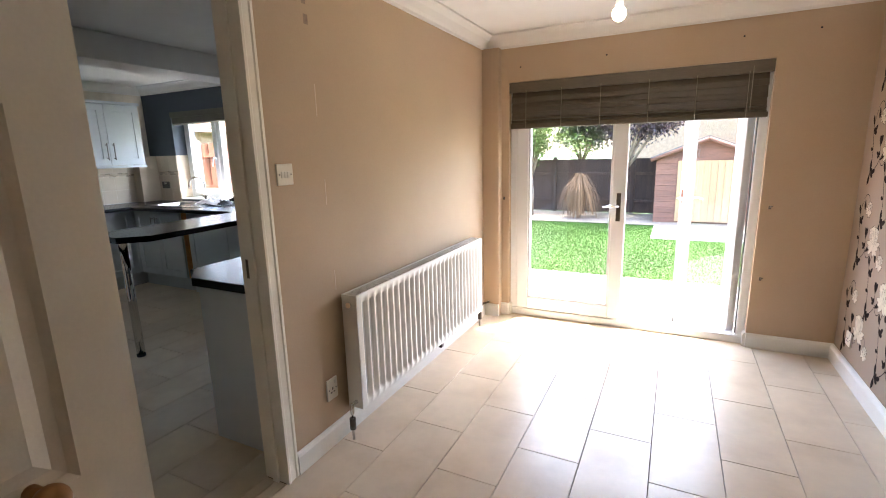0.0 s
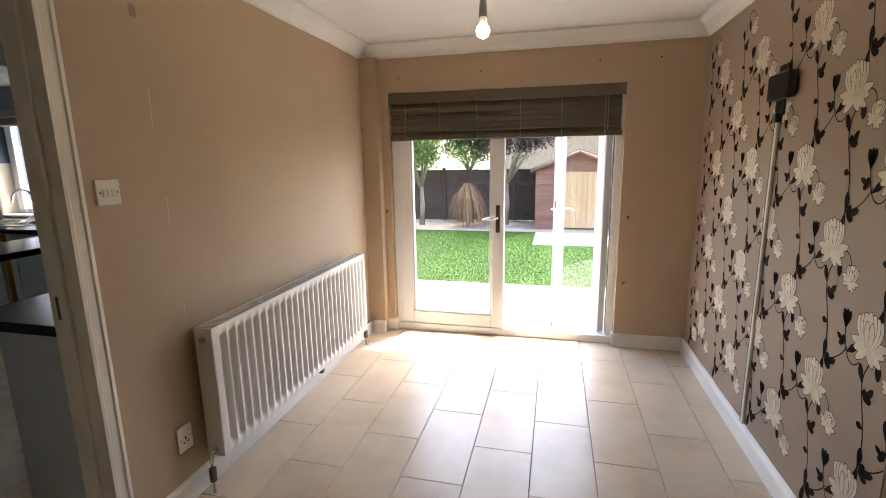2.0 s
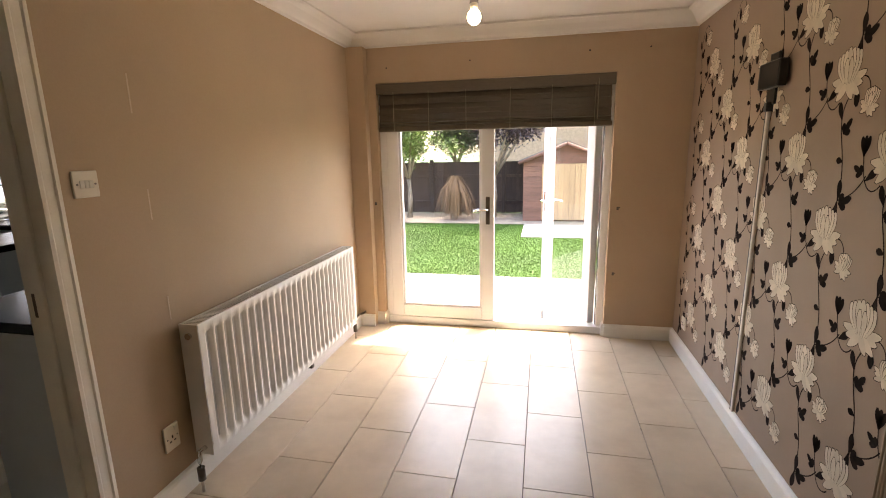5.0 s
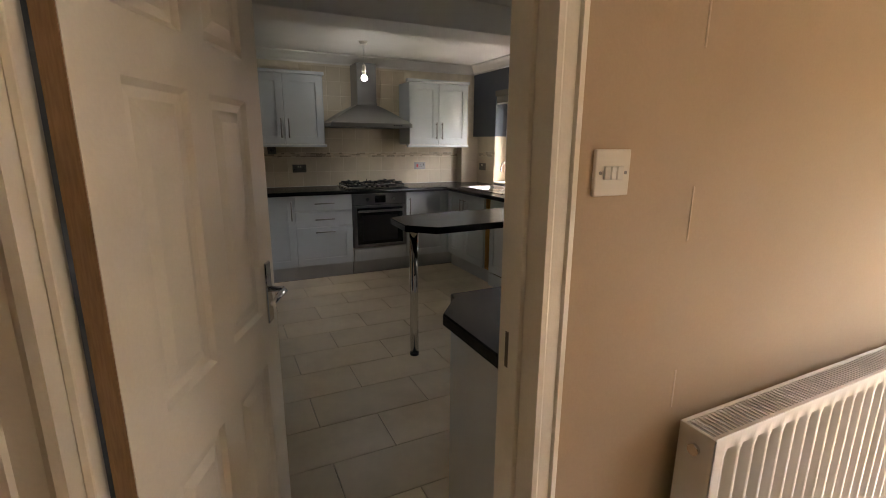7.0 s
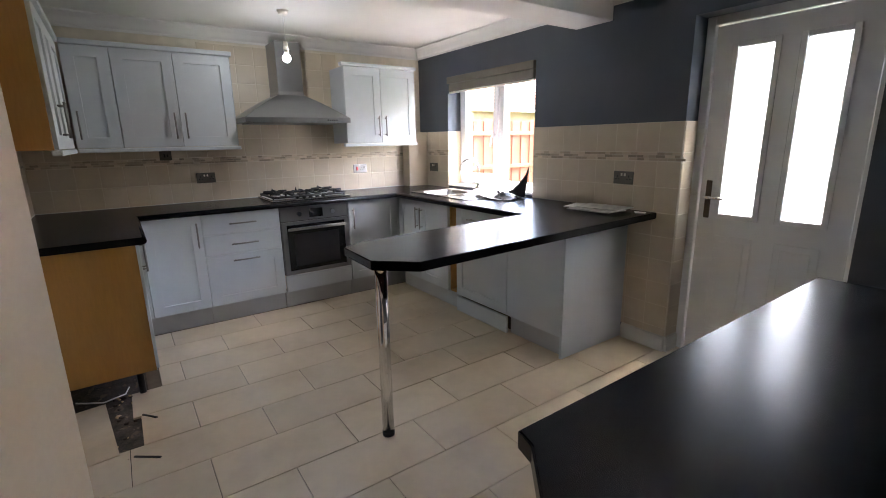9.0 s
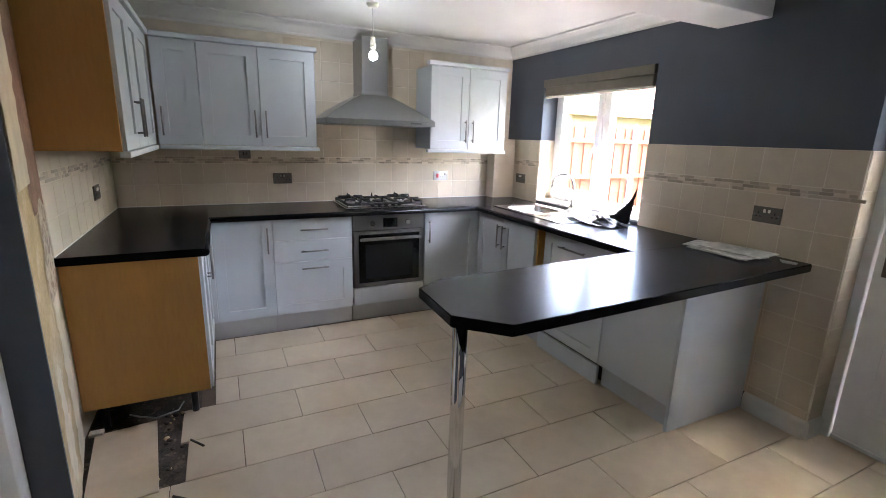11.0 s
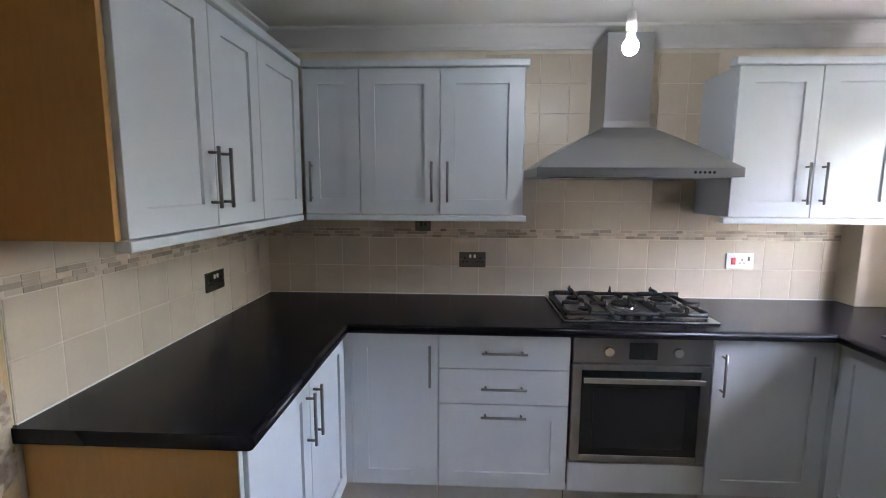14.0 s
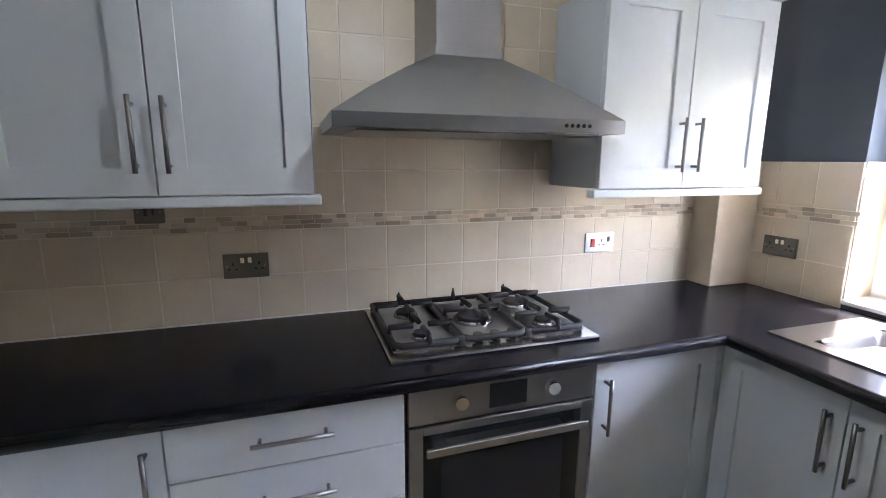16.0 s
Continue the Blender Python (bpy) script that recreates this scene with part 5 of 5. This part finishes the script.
crumple("plastic_wrapper", (-4.45, 3.93, sz), (0.5, 0.3, 0.07), 6.0, M_BAGW, "crumpled clear and white plastic wrapper on the drainer", "wrapper")
crumple("plastic_bag", (-4.3, 3.88, sz), (0.32, 0.16, 0.05), 2.0, M_BAG, "crumpled black plastic bag at the window", "bag")
bm = bmesh.new()
sheet = []
for i in range(25):
    t = i / 24
    x, y, h = -4.46 + 0.265 * t, 3.9 + 0.2 * t * t, 0.03 + 0.24 * t ** 5
    sheet.append([bm.verts.new((x + 0.02 * noise.noise(Vector((t * 6, k * 0.9, 2))) * k / 8, y - 0.05 * (1 - k / 8) + 0.012 * noise.noise(Vector((t * 9, k, 7))), sz + 0.004 + h * k / 8 * (1 + 0.15 * noise.noise(Vector((t * 14, 3, 1)))))) for k in range(9)])
for a, b in zip(sheet, sheet[1:]):
    for k in range(8):
        bm.faces.new((a[k], b[k], b[k + 1], a[k + 1])).smooth = True
bmesh.ops.solidify(bm, geom=bm.faces[:], thickness=0.004)
solo("plastic_sheet", bm, M_BAG, "black plastic sheet propped up at the window reveal", "plastic sheet")
for i, (dx, dy, rz) in enumerate(((0, 0, 3), (0.02, -0.01, -8), (-0.04, 0.015, 14), (0.05, 0.02, 5))):
    b = box((-0.16, -0.1, 0), (0.16, 0.1, 0.006), 0.001)
    b.transform(pose(-3.42 + dx, 3.94 + dy, WZ + 0.0015 + i * 0.0065, 0, 0, rz))
    solo("magazine", b, M_PRINT, "loose printed magazine lying on the breakfast bar", "magazine", "stack of magazines")
solo("torn_card", prism([(-3.16, 4.0), (-3.11, 4.02), (-3.12, 4.06), (-3.2, 4.05)], WZ + 0.0015, WZ + 0.006), M_PRINT, "small scrap of card on the breakfast bar", "scrap")


# ---- garden ----
GZ = -0.1
solo("ground", box((-120, YO, GZ - 0.3), (120, 220, GZ)), M_LAWN, "green lawn reaching away from the house", "ground", kind="structure")
# unseen dark ground, added to lessen light bounced onto the kitchen ceiling
solo("side_yard", boxes([((-8.0, YO, GZ), (-2.44, 6.05, GZ + 0.012)), ((-8.0, 6.05, GZ), (-5.0, 10.4, GZ + 0.012))]), M_DIMGROUND, "added dark ground that cuts light bounced into the kitchen", "yard", kind="structure")
patio = solo("patio", box((-2.43, YO, GZ), (4.2, 6.05, GZ + 0.012)), M_GRAVEL, "pale concrete slab patio", "patio", kind="structure")
solo("planting_bed", box((-7.9, 10.4, GZ), (6.0, 12.15, GZ + 0.015)), M_GRAVEL, "bare gravel planting bed along the fence", "planting bed", kind="structure")
solo("shed_base", box((-0.1, 8.9, GZ), (1.9, 10.8, GZ + 0.014)), M_SLAB, "worn pale slab path to the shed", "path", kind="structure")


def grass(name, x0, x1, y0, y1, count, seed):
    rng = np.random.default_rng(seed)
    x, y = rng.uniform(x0, x1, count), rng.uniform(y0, y1, count)
    a, h, w = rng.uniform(0, 6.28, count), rng.uniform(0.008, 0.022, count), rng.uniform(0.003, 0.006, count)
    lx, ly = rng.uniform(-0.02, 0.02, count), rng.uniform(-0.02, 0.02, count)
    v = np.zeros((count, 3, 3))
    v[:, 0] = np.stack([x - w * np.cos(a), y - w * np.sin(a), np.full(count, GZ)], 1)
    v[:, 1] = np.stack([x + w * np.cos(a), y + w * np.sin(a), np.full(count, GZ)], 1)
    v[:, 2] = np.stack([x + lx, y + ly, GZ + h], 1)
    me = bpy.data.meshes.new(name)
    me.from_pydata(v.reshape(-1, 3).tolist(), [], np.arange(count * 3).reshape(-1, 3).tolist())
    me.materials.append(M_BLADE)
    tagged(new(name, me), "short mown green lawn grass", "grass", kind="stuff")


grass("lawn_grass", -5.0, 4.0, 6.05, 10.4, 240000, 3)


def fence(name, a, b, z1, material, label, board=0.125, rails=(), gap=0.006, post=None):
    a, b = Vector((*a, GZ)), Vector((*b, GZ))
    d = b - a
    ang = math.degrees(math.atan2(d.y, d.x))
    o = thing(name, pose(a.x, a.y, GZ, 0, 0, ang), label, "fence")
    h, n = z1 - GZ, int(d.length / board)
    first = None
    for i in range(n):
        if first is None:
            first = part("board", box((0.003, -0.009, 0.02), (board + 0.008, 0.009, h)), material, o)
            ob = first
        else:
            ob = new("board", first.data)
            ob.parent = o
        ob.matrix_basis = pose(i * board, gap * (i % 2), 0.004 * math.sin(i * 2.3), 0, 0, 0)
    for zz in rails:
        part("rail", box((0, -0.05, zz - 0.035), (d.length, -0.012, zz + 0.035), 0.004), material, o)
    for i in range(int(d.length / 1.83) + 1):
        part("post", box((i * 1.83 - 0.045, -0.06, 0), (i * 1.83 + 0.045, -0.004, h + 0.06), 0.005), post or material, o)
    return o


fence("garden_fence", (-8.0, 12.2), (6.2, 12.2), 1.2, M_FENCED, "dark brown boarded garden fence", rails=(0.3, 0.95))
fence("side_fence", (-8.0, 4.5), (-8.0, 12.2), 1.72, M_FENCEO, "orange-brown close-boarded side fence with rails", 0.115, (0.35, 1.0, 1.6), 0.022, M_SLAB)

# shed
sh = thing("garden_shed", pose(0.75, 10.85, GZ), "brown timber garden shed with pale pine double door", "shed")
SW, SE, SR, SDp = 0.9, 1.32, 1.68, 1.7
bm = prism([(-SW, 0.03), (SW, 0.03), (SW, SDp), (-SW, SDp)], 0, SE)
part("shed_body", bm, M_SHEDB, sh)
for i in range(12):
    zz = i * 0.11
    for x0, x1 in ((-SW, -0.5), (0.55, SW)):
        part("board", box((x0, 0.004 + 0.006 * (i % 2), zz), (x1, 0.03, zz + 0.108), 0.003), M_SHEDB, sh)
bm = bmesh.new()
tri = [bm.verts.new(p) for p in ((-SW, 0.02, SE), (SW, 0.02, SE), (0, 0.02, SR))]
tri2 = [bm.verts.new(p) for p in ((-SW, 0.05, SE), (SW, 0.05, SE), (0, 0.05, SR))]
bm.faces.new(tri)
bm.faces.new(tri2[::-1])
for i in range(3):
    bm.faces.new((tri[i], tri[(i + 1) % 3], tri2[(i + 1) % 3], tri2[i]))
part("gable", bm, M_SHEDB, sh)
for s in (-1, 1):
    bm = bmesh.new()
    vs = [bm.verts.new(p) for p in ((0, -0.12, SR + 0.03), (s * (SW + 0.1), -0.12, SE - 0.01), (s * (SW + 0.1), SDp, SE - 0.01), (0, SDp, SR + 0.03))]
    up = [bm.verts.new(v.co + Vector((0, 0, 0.03))) for v in vs]
    bm.faces.new(vs)
    bm.faces.new(up[::-1])
    for i in range(4):
        bm.faces.new((vs[i], vs[(i + 1) % 4], up[(i + 1) % 4], up[i]))
    part("roof", bm, M_FELT, sh)
    bm = rod((0, -0.13, SR), (s * (SW + 0.1), -0.13, SE - 0.04), 0.035, 6)
    part("bargeboard", bm, M_SHEDB, sh)
for i in range(9):
    part("door_board", box((-0.5 + i * 0.1165, -0.02, 0.05), (-0.5 + (i + 1) * 0.1165 - 0.004, 0.004, SE - 0.06), 0.003), M_PINE, sh)

# houses beyond
def house(name, lo, hi, rise, label, along_x=True, wins=()):
    o = thing(name, pose(0, 0, 0), label, "house")
    part("wall", box(lo, hi), M_BRICK, o)
    z = hi[2]
    bm = bmesh.new()
    if along_x:
        m = (lo[1] + hi[1]) / 2
        q = [(lo[0] - 0.3, lo[1] - 0.4, z), (hi[0] + 0.3, lo[1] - 0.4, z), (hi[0] + 0.3, m, z + rise), (lo[0] - 0.3, m, z + rise), (hi[0] + 0.3, hi[1] + 0.4, z), (lo[0] - 0.3, hi[1] + 0.4, z)]
    else:
        m = (lo[0] + hi[0]) / 2
        q = [(hi[0] + 0.4, lo[1] - 0.3, z), (hi[0] + 0.4, hi[1] + 0.3, z), (m, hi[1] + 0.3, z + rise), (m, lo[1] - 0.3, z + rise), (lo[0] - 0.4, hi[1] + 0.3, z), (lo[0] - 0.4, lo[1] - 0.3, z)]
    v = [bm.verts.new(p) for p in q]
    bm.faces.new((v[0], v[1], v[2], v[3]))
    bm.faces.new((v[3], v[2], v[4], v[5]))
    bm.faces.new((v[0], v[3], v[5]))
    bm.faces.new((v[1], v[4], v[2]))
    rf = part("roof", bm, M_ROOF, o)
    n = 16
    for i in range(n):
        t = i / n
        a, b = Vector(q[0]).lerp(Vector(q[3]), t), Vector(q[1]).lerp(Vector(q[2]), t)
        part("tile_course", tube([a + Vector((0, 0, 0.02)), b + Vector((0, 0, 0.02))], 0.04, 5), M_ROOF, rf)
    for wlo, whi in wins:
        w = part("window", box(wlo, whi, 0.01), M_UPVC, o)
        part("pane", box((wlo[0] + 0.12, wlo[1] - 0.01, wlo[2] + 0.12), (whi[0] - 0.12, wlo[1] - 0.002, whi[2] - 0.12)), M_OVENGL, w)


house("brick_house", (-2.0, 21, GZ), (9.0, 28, 4.9), 2.6, "pale brick house behind the garden", True, [((1.0, 20.93, 2.7), (2.3, 21.02, 3.9)), ((4.6, 20.93, 2.7), (5.9, 21.02, 3.9))])
house("neighbour_house", (-22.0, 6, GZ), (-14.0, 18, 2.3), 2.4, "neighbouring brick house with clay tiled roof", False)


# trees
def tree(name, at, height, fork, crown, radii, leaf_mat, count, seed, label, leaf_size=0.05):
    rng = random.Random(seed)
    o = thing(name, pose(at[0], at[1], GZ), label, "tree")
    bm = bmesh.new()
    add_tube(bm, [(0, 0, 0), (0.02, 0.01, fork * 0.5), (0, 0, fork)], [0.075, 0.06, 0.05], 8)
    tips = []
    for k in range(6):
        a = k * 1.05 + rng.uniform(-0.3, 0.3)
        e = Vector((crown[0] + radii[0] * 0.7 * math.cos(a), crown[1] + radii[1] * 0.7 * math.sin(a), crown[2] + rng.uniform(-0.1, 0.5) * radii[2]))
        m1 = Vector((0, 0, fork)).lerp(e, 0.5) + Vector((0, 0, 0.12))
        add_tube(bm, [(0, 0, fork - 0.03), m1, e], [0.04, 0.025, 0.008], 6)
        tips += [e, m1]
        for j in range(3):
            e2 = m1.lerp(e, 0.5) + Vector((rng.uniform(-0.4, 0.4), rng.uniform(-0.4, 0.4), rng.uniform(-0.1, 0.4)))
            add_tube(bm, [m1, e2], [0.014, 0.005], 5)
            tips.append(e2)
    part("trunk", bm, M_BARK, o)
    verts, faces = [], []
    clumps = [Vector((crown[0] + rng.gauss(0, 0.5) * radii[0], crown[1] + rng.gauss(0, 0.5) * radii[1], crown[2] + rng.gauss(0, 0.45) * radii[2])) for _ in range(40)] + tips
    for i in range(count):
        c = clumps[rng.randrange(len(clumps))]
        p = c + Vector((rng.gauss(0, 0.14), rng.gauss(0, 0.14), rng.gauss(0, 0.11)))
        q = Euler((rng.uniform(-1, 1), rng.uniform(-1, 1), rng.uniform(0, 6.3))).to_matrix()
        s = leaf_size * rng.uniform(0.6, 1.3)
        b = len(verts)
        for u, v, w in ((-1, 0, 0), (0, -0.45, 0.1), (1, 0, -0.1), (0, 0.45, 0.1)):
            verts.append(tuple(p + q @ Vector((u * s, v * s, w * s))))
        faces.append((b, b + 1, b + 2, b + 3))
    me = bpy.data.meshes.new("crown")
    me.from_pydata(verts, [], faces)
    me.materials.append(leaf_mat)
    c = new("crown", me)
    c.parent = o
    return o


tree("maple_tree", (-2.85, 11.2), 2.6, 0.95, (-0.1, 0, 1.95), (0.85, 0.8, 0.6), M_GREEN, 9000, 1, "young light green tree at the garden fence")
tree("holly_tree", (-2.0, 12.9), 2.8, 1.2, (0.1, 0, 2.1), (0.95, 0.7, 0.7), M_DKGREEN, 9000, 2, "dark green leafy tree behind the fence")
tree("plum_tree", (-0.85, 11.5), 3.0, 1.0, (0.35, 0, 2.35), (1.25, 1.0, 0.75), M_PURPLE, 9500, 3, "forked dark purple-leaved tree by the shed")

# dry drooping plant
sp = thing("cordyline", pose(-1.7, 11.1, GZ), "dried brown drooping cordyline on the planting bed", "plant")
part("stem", tube([(0, 0, 0), (0.01, 0, 0.7)], [0.05, 0.04], 8), M_BARK, sp)
bm = bmesh.new()
rng = random.Random(9)
for i in range(420):
    a, r = rng.uniform(0, 6.28), rng.uniform(0.12, 0.55)
    zt, zb = rng.uniform(0.82, 1.02), rng.uniform(0.02, 0.45)
    pts = [Vector((0, 0, 0.78)), Vector((0.3 * r * math.cos(a), 0.3 * r * math.sin(a), zt)), Vector((0.72 * r * math.cos(a), 0.9 * r * math.sin(a), (zt + zb) / 2 + 0.05)), Vector((r * math.cos(a), r * math.sin(a), zb))]
    side = Vector((-math.sin(a), math.cos(a), 0)) * rng.uniform(0.003, 0.007)
    for p, q in zip(pts, pts[1:]):
        bm.faces.new([bm.verts.new(v) for v in (p - side, q - side, q + side, p + side)])
cr = part("leaves", bm, M_STRAW, sp)

# ---- tiles, last ----
MESHES = {}


def slab_mesh(w, h, t, inset):
    key = (round(w, 4), round(h, 4), t)
    if key not in MESHES:
        bm = bmesh.new()
        a, b = w / 2, h / 2
        lo = [bm.verts.new((x, y, 0)) for x, y in ((-a, -b), (a, -b), (a, b), (-a, b))]
        mi = [bm.verts.new((x, y, t - inset)) for x, y in ((-a, -b), (a, -b), (a, b), (-a, b))]
        hi = [bm.verts.new((x, y, t)) for x, y in ((-a + inset, -b + inset), (a - inset, -b + inset), (a - inset, b - inset), (-a + inset, b - inset))]
        for p, q in ((lo, mi), (mi, hi)):
            for i in range(4):
                bm.faces.new((p[i], p[(i + 1) % 4], q[(i + 1) % 4], q[i]))
        bm.faces.new(hi)
        me = bpy.data.meshes.new("tile")
        bm.to_mesh(me)
        bm.free()
        MESHES[key] = me
    return MESHES[key]


def tile(parent, m, w, h, material, t=0.006, inset=0.0018):
    if w < 0.012 or h < 0.012:
        return
    me = slab_mesh(w, h, t, inset)
    if not me.materials:
        me.materials.append(material)
    ob = new("tile", me)
    ob.parent = parent
    ob.matrix_basis = m


J = 0.004
tile_base = bpy.data.objects["floor"]
rng = random.Random(4)


def floor_tiles(x_edge, pitch, k0, k1, joint, ranges):
    for k in range(k0, k1):
        a, b = x_edge + k * pitch, x_edge + (k + 1) * pitch
        off = joint + (0.3 if k % 2 else 0.0)
        for lox, hix, y0, y1 in ranges(k, a, b):
            n = math.floor((y0 - off) / 0.6)
            while off + n * 0.6 < y1:
                c, d = max(off + n * 0.6, y0), min(off + (n + 1) * 0.6, y1)
                w, h = hix - lox - J, d - c - J
                tile(tile_base, pose((lox + hix) / 2, (c + d) / 2, -0.01 + rng.uniform(0, 0.0006)), w, h, M_FLOOR, 0.01, 0.001)
                n += 1


def dining_range(k, a, b):
    a, b = max(a, -1.31), min(b, XE)
    if b - a > 0.02:
        if b < -1.24:
            return [(a, b, DOOR_Y0, DOOR_Y1)]
        return [(max(a, -1.25), b, -0.1, YN + 0.05)] + ([(-1.31, -1.25, DOOR_Y0, DOOR_Y1)] if a < -1.25 else [])
    return []


def kitchen_range(k, a, b):
    a, b = max(a, -5.405), min(b, -1.31)
    if b - a < 0.02:
        return []
    y0, y1 = 0.66, 3.6
    if b < -3.64:
        y0 = 1.19 if a > -4.0 else 1.24 if a > -4.3 else 1.205 if a > -4.6 else 1.36
    if a > -3.4:
        y1 = 4.3
    if a > -1.7:
        return [(a, min(b, XK), 0.66, 1.785), (XK, b, DOOR_Y0, DOOR_Y1)] if b > XK else [(a, b, 0.66, 1.785)]
    return [(a, b, y0, y1)]


floor_tiles(0.488, 0.2945, -7, 4, 2.635, dining_range)
floor_tiles(-3.3, 0.2965, -7, 7, 1.785, kitchen_range)

# patch of lifted tiles
bm = bmesh.new()
n1, n2 = 40, 26
gr = [[bm.verts.new((-4.92 + 1.2 * i / n1, 0.79 + 0.5 * j / n2, -0.0085 + 0.004 * noise.noise(Vector((i * 0.4, j * 0.4, 0))))) for j in range(n2 + 1)] for i in range(n1 + 1)]
for i in range(n1):
    for j in range(n2):
        bm.faces.new((gr[i][j], gr[i + 1][j], gr[i + 1][j + 1], gr[i][j + 1]))
solo("bare_screed", bm, M_SCREED, "dark dirty screed where tiles were lifted", "screed", kind="structure")
lt = slab_mesh(0.57, 0.262, 0.01, 0.001)
lt.materials.append(M_FLOOR)
loose = new("loose_tile", lt)
loose.matrix_basis = pose(-4.14, 0.985, -0.004, 0, 0, 6)
tagged(loose, "loose beige floor tile lying on dark screed", "tile")
random.seed(12)
for i in range(26):
    x, y = random.uniform(-4.5, -3.8), random.uniform(1.09, 1.22)
    s = random.uniform(0.005, 0.018)
    b = ball((0, 0, 0), s, 6, 0.5)
    b.transform(pose(x, y, -0.004, 0, 0, random.uniform(0, 360)))
    solo("rubble", b, M_PLASTER if i % 2 else M_SCREED, "small lump of broken tile adhesive", "rubble", "broken adhesive")
for a, b in (((-4.2, 1.25, 0.0), (-4.12, 1.31, 0.003)), ((-3.82, 1.2, 0.0), (-3.74, 1.3, 0.003))):
    solo("black_offcut", tube([a, b], 0.006, 6), M_RUBBER, "thin black plastic offcut on the floor", "offcut", "black offcuts")
solo("loose_cable", tube([(-4.55, 0.95, 0.004), (-4.5, 1.0, 0.01), (-4.46, 1.08, 0.006), (-4.5, 1.18, 0.005), (-4.58, 1.2, 0.005)], 0.004, 6), M_FLEX, "thin white cable under the cabinet", "cable")
solo("plastic_offcut", box((-4.44, 0.8, 0.0), (-4.4, 0.86, 0.02), 0.003), M_PLAST, "small white plastic offcut by the wall", "offcut")

# patio slabs
for i in range(13):
    for j in range(4):
        tile(patio, pose(-2.2 + i * 0.45, 4.66 + j * 0.4, GZ + 0.012), 0.44, 0.39, M_SLAB, 0.02, 0.004)

# wall tiles
TP = 0.153
ROWS_W = [(0.922, 1.081), (1.083, 1.24), (1.292, 1.444)] + [(1.446 + k * TP, 1.446 + (k + 1) * TP - 0.002) for k in range(5)]


def wall_tiles(parent, place, u0, u1, edge, rows):
    k = math.floor((u0 - edge) / TP)
    while edge + k * TP < u1:
        a, b = max(edge + k * TP, u0), min(edge + (k + 1) * TP, u1)
        for z0, z1 in rows:
            tile(parent, place((a + b) / 2, (z0 + z1) / 2), b - a - 0.003, z1 - z0 - 0.0015, M_WTILE)
        k += 1


def on_west(u, z):
    return pose(KW, u, z, 90, 0, 90)


def on_north(u, z):
    return pose(u, YN, z, 90, 0, 0)


def on_south(u, z):
    return pose(u, KS, z, 90, 0, 180)


def on_reveal(u, z):
    return pose(BD0, u, z, 90, 0, 90)


wall_tiles(wall_kw, on_west, KS + 0.006, 3.9, 2.44, ROWS_W[:3])
wall_tiles(wall_kw, on_west, 2.0, 3.2, 2.44, ROWS_W[3:])
low = [(0.107, 0.155), (0.157, 0.308), (0.31, 0.461), (0.463, 0.614), (0.616, 0.767), (0.769, 0.92)]
top_n = [(0.922, 1.081), (1.083, 1.244), (1.302, 1.483)]
wall_tiles(wall_kn, on_north, KW + 0.14, WN0, WN0, top_n)
wall_tiles(wall_kn, on_north, WN1, BD0, BD0, top_n)
wall_tiles(wall_kn, on_north, -3.285, BD0, BD0, low)
wall_tiles(wall_kn, on_reveal, YN + 0.002, 4.27, 4.27, low + [(0.922, 1.081), (1.083, 1.244), (1.246, 1.3), (1.302, 1.483)])
wall_tiles(wall_ks, on_south, KW + 0.006, -4.402, -4.402, ROWS_W[:3])


def mosaic(parent, place, u0, u1, z0, z1, seed):
    rng = random.Random(seed)
    bm = bmesh.new()
    rows = 3
    h = (z1 - z0) / rows
    for r in range(rows):
        u = u0 + (r * 0.024) % 0.05
        while u < u1 - 0.03:
            w = rng.choice((0.034, 0.05, 0.05, 0.062))
            c = Vector((u + w / 2, z0 + (r + 0.5) * h))
            if not (r != 1 and rng.random() < 0.18):
                tmp = slab_mesh(round(w - 0.002, 4), round(h - 0.002, 4), 0.0066, 0.0008)
                n0 = len(bm.verts)
                bm.from_mesh(tmp)
                bm.verts.ensure_lookup_table()
                bmesh.ops.transform(bm, matrix=place(c.x, c.y), verts=bm.verts[n0:])
            u += w
    part("mosaic_border", bm, M_MOSAIC, parent)["kind"] = "stuff"
    wall_tiles(parent, lambda u, z: place(u, z) @ Matrix.Translation((0, 0, -0.0012)), u0, u1, u0, [(z0, z1)])


mosaic(wall_kw, on_west, KS + 0.01, 3.9, 1.241, 1.291, 1)
mosaic(wall_kn, on_north, KW + 0.14, WN0, 1.246, 1.3, 2)
mosaic(wall_kn, on_north, WN1, BD0, 1.246, 1.3, 3)
mosaic(wall_ks, on_south, KW + 0.01, -4.41, 1.241, 1.291, 4)
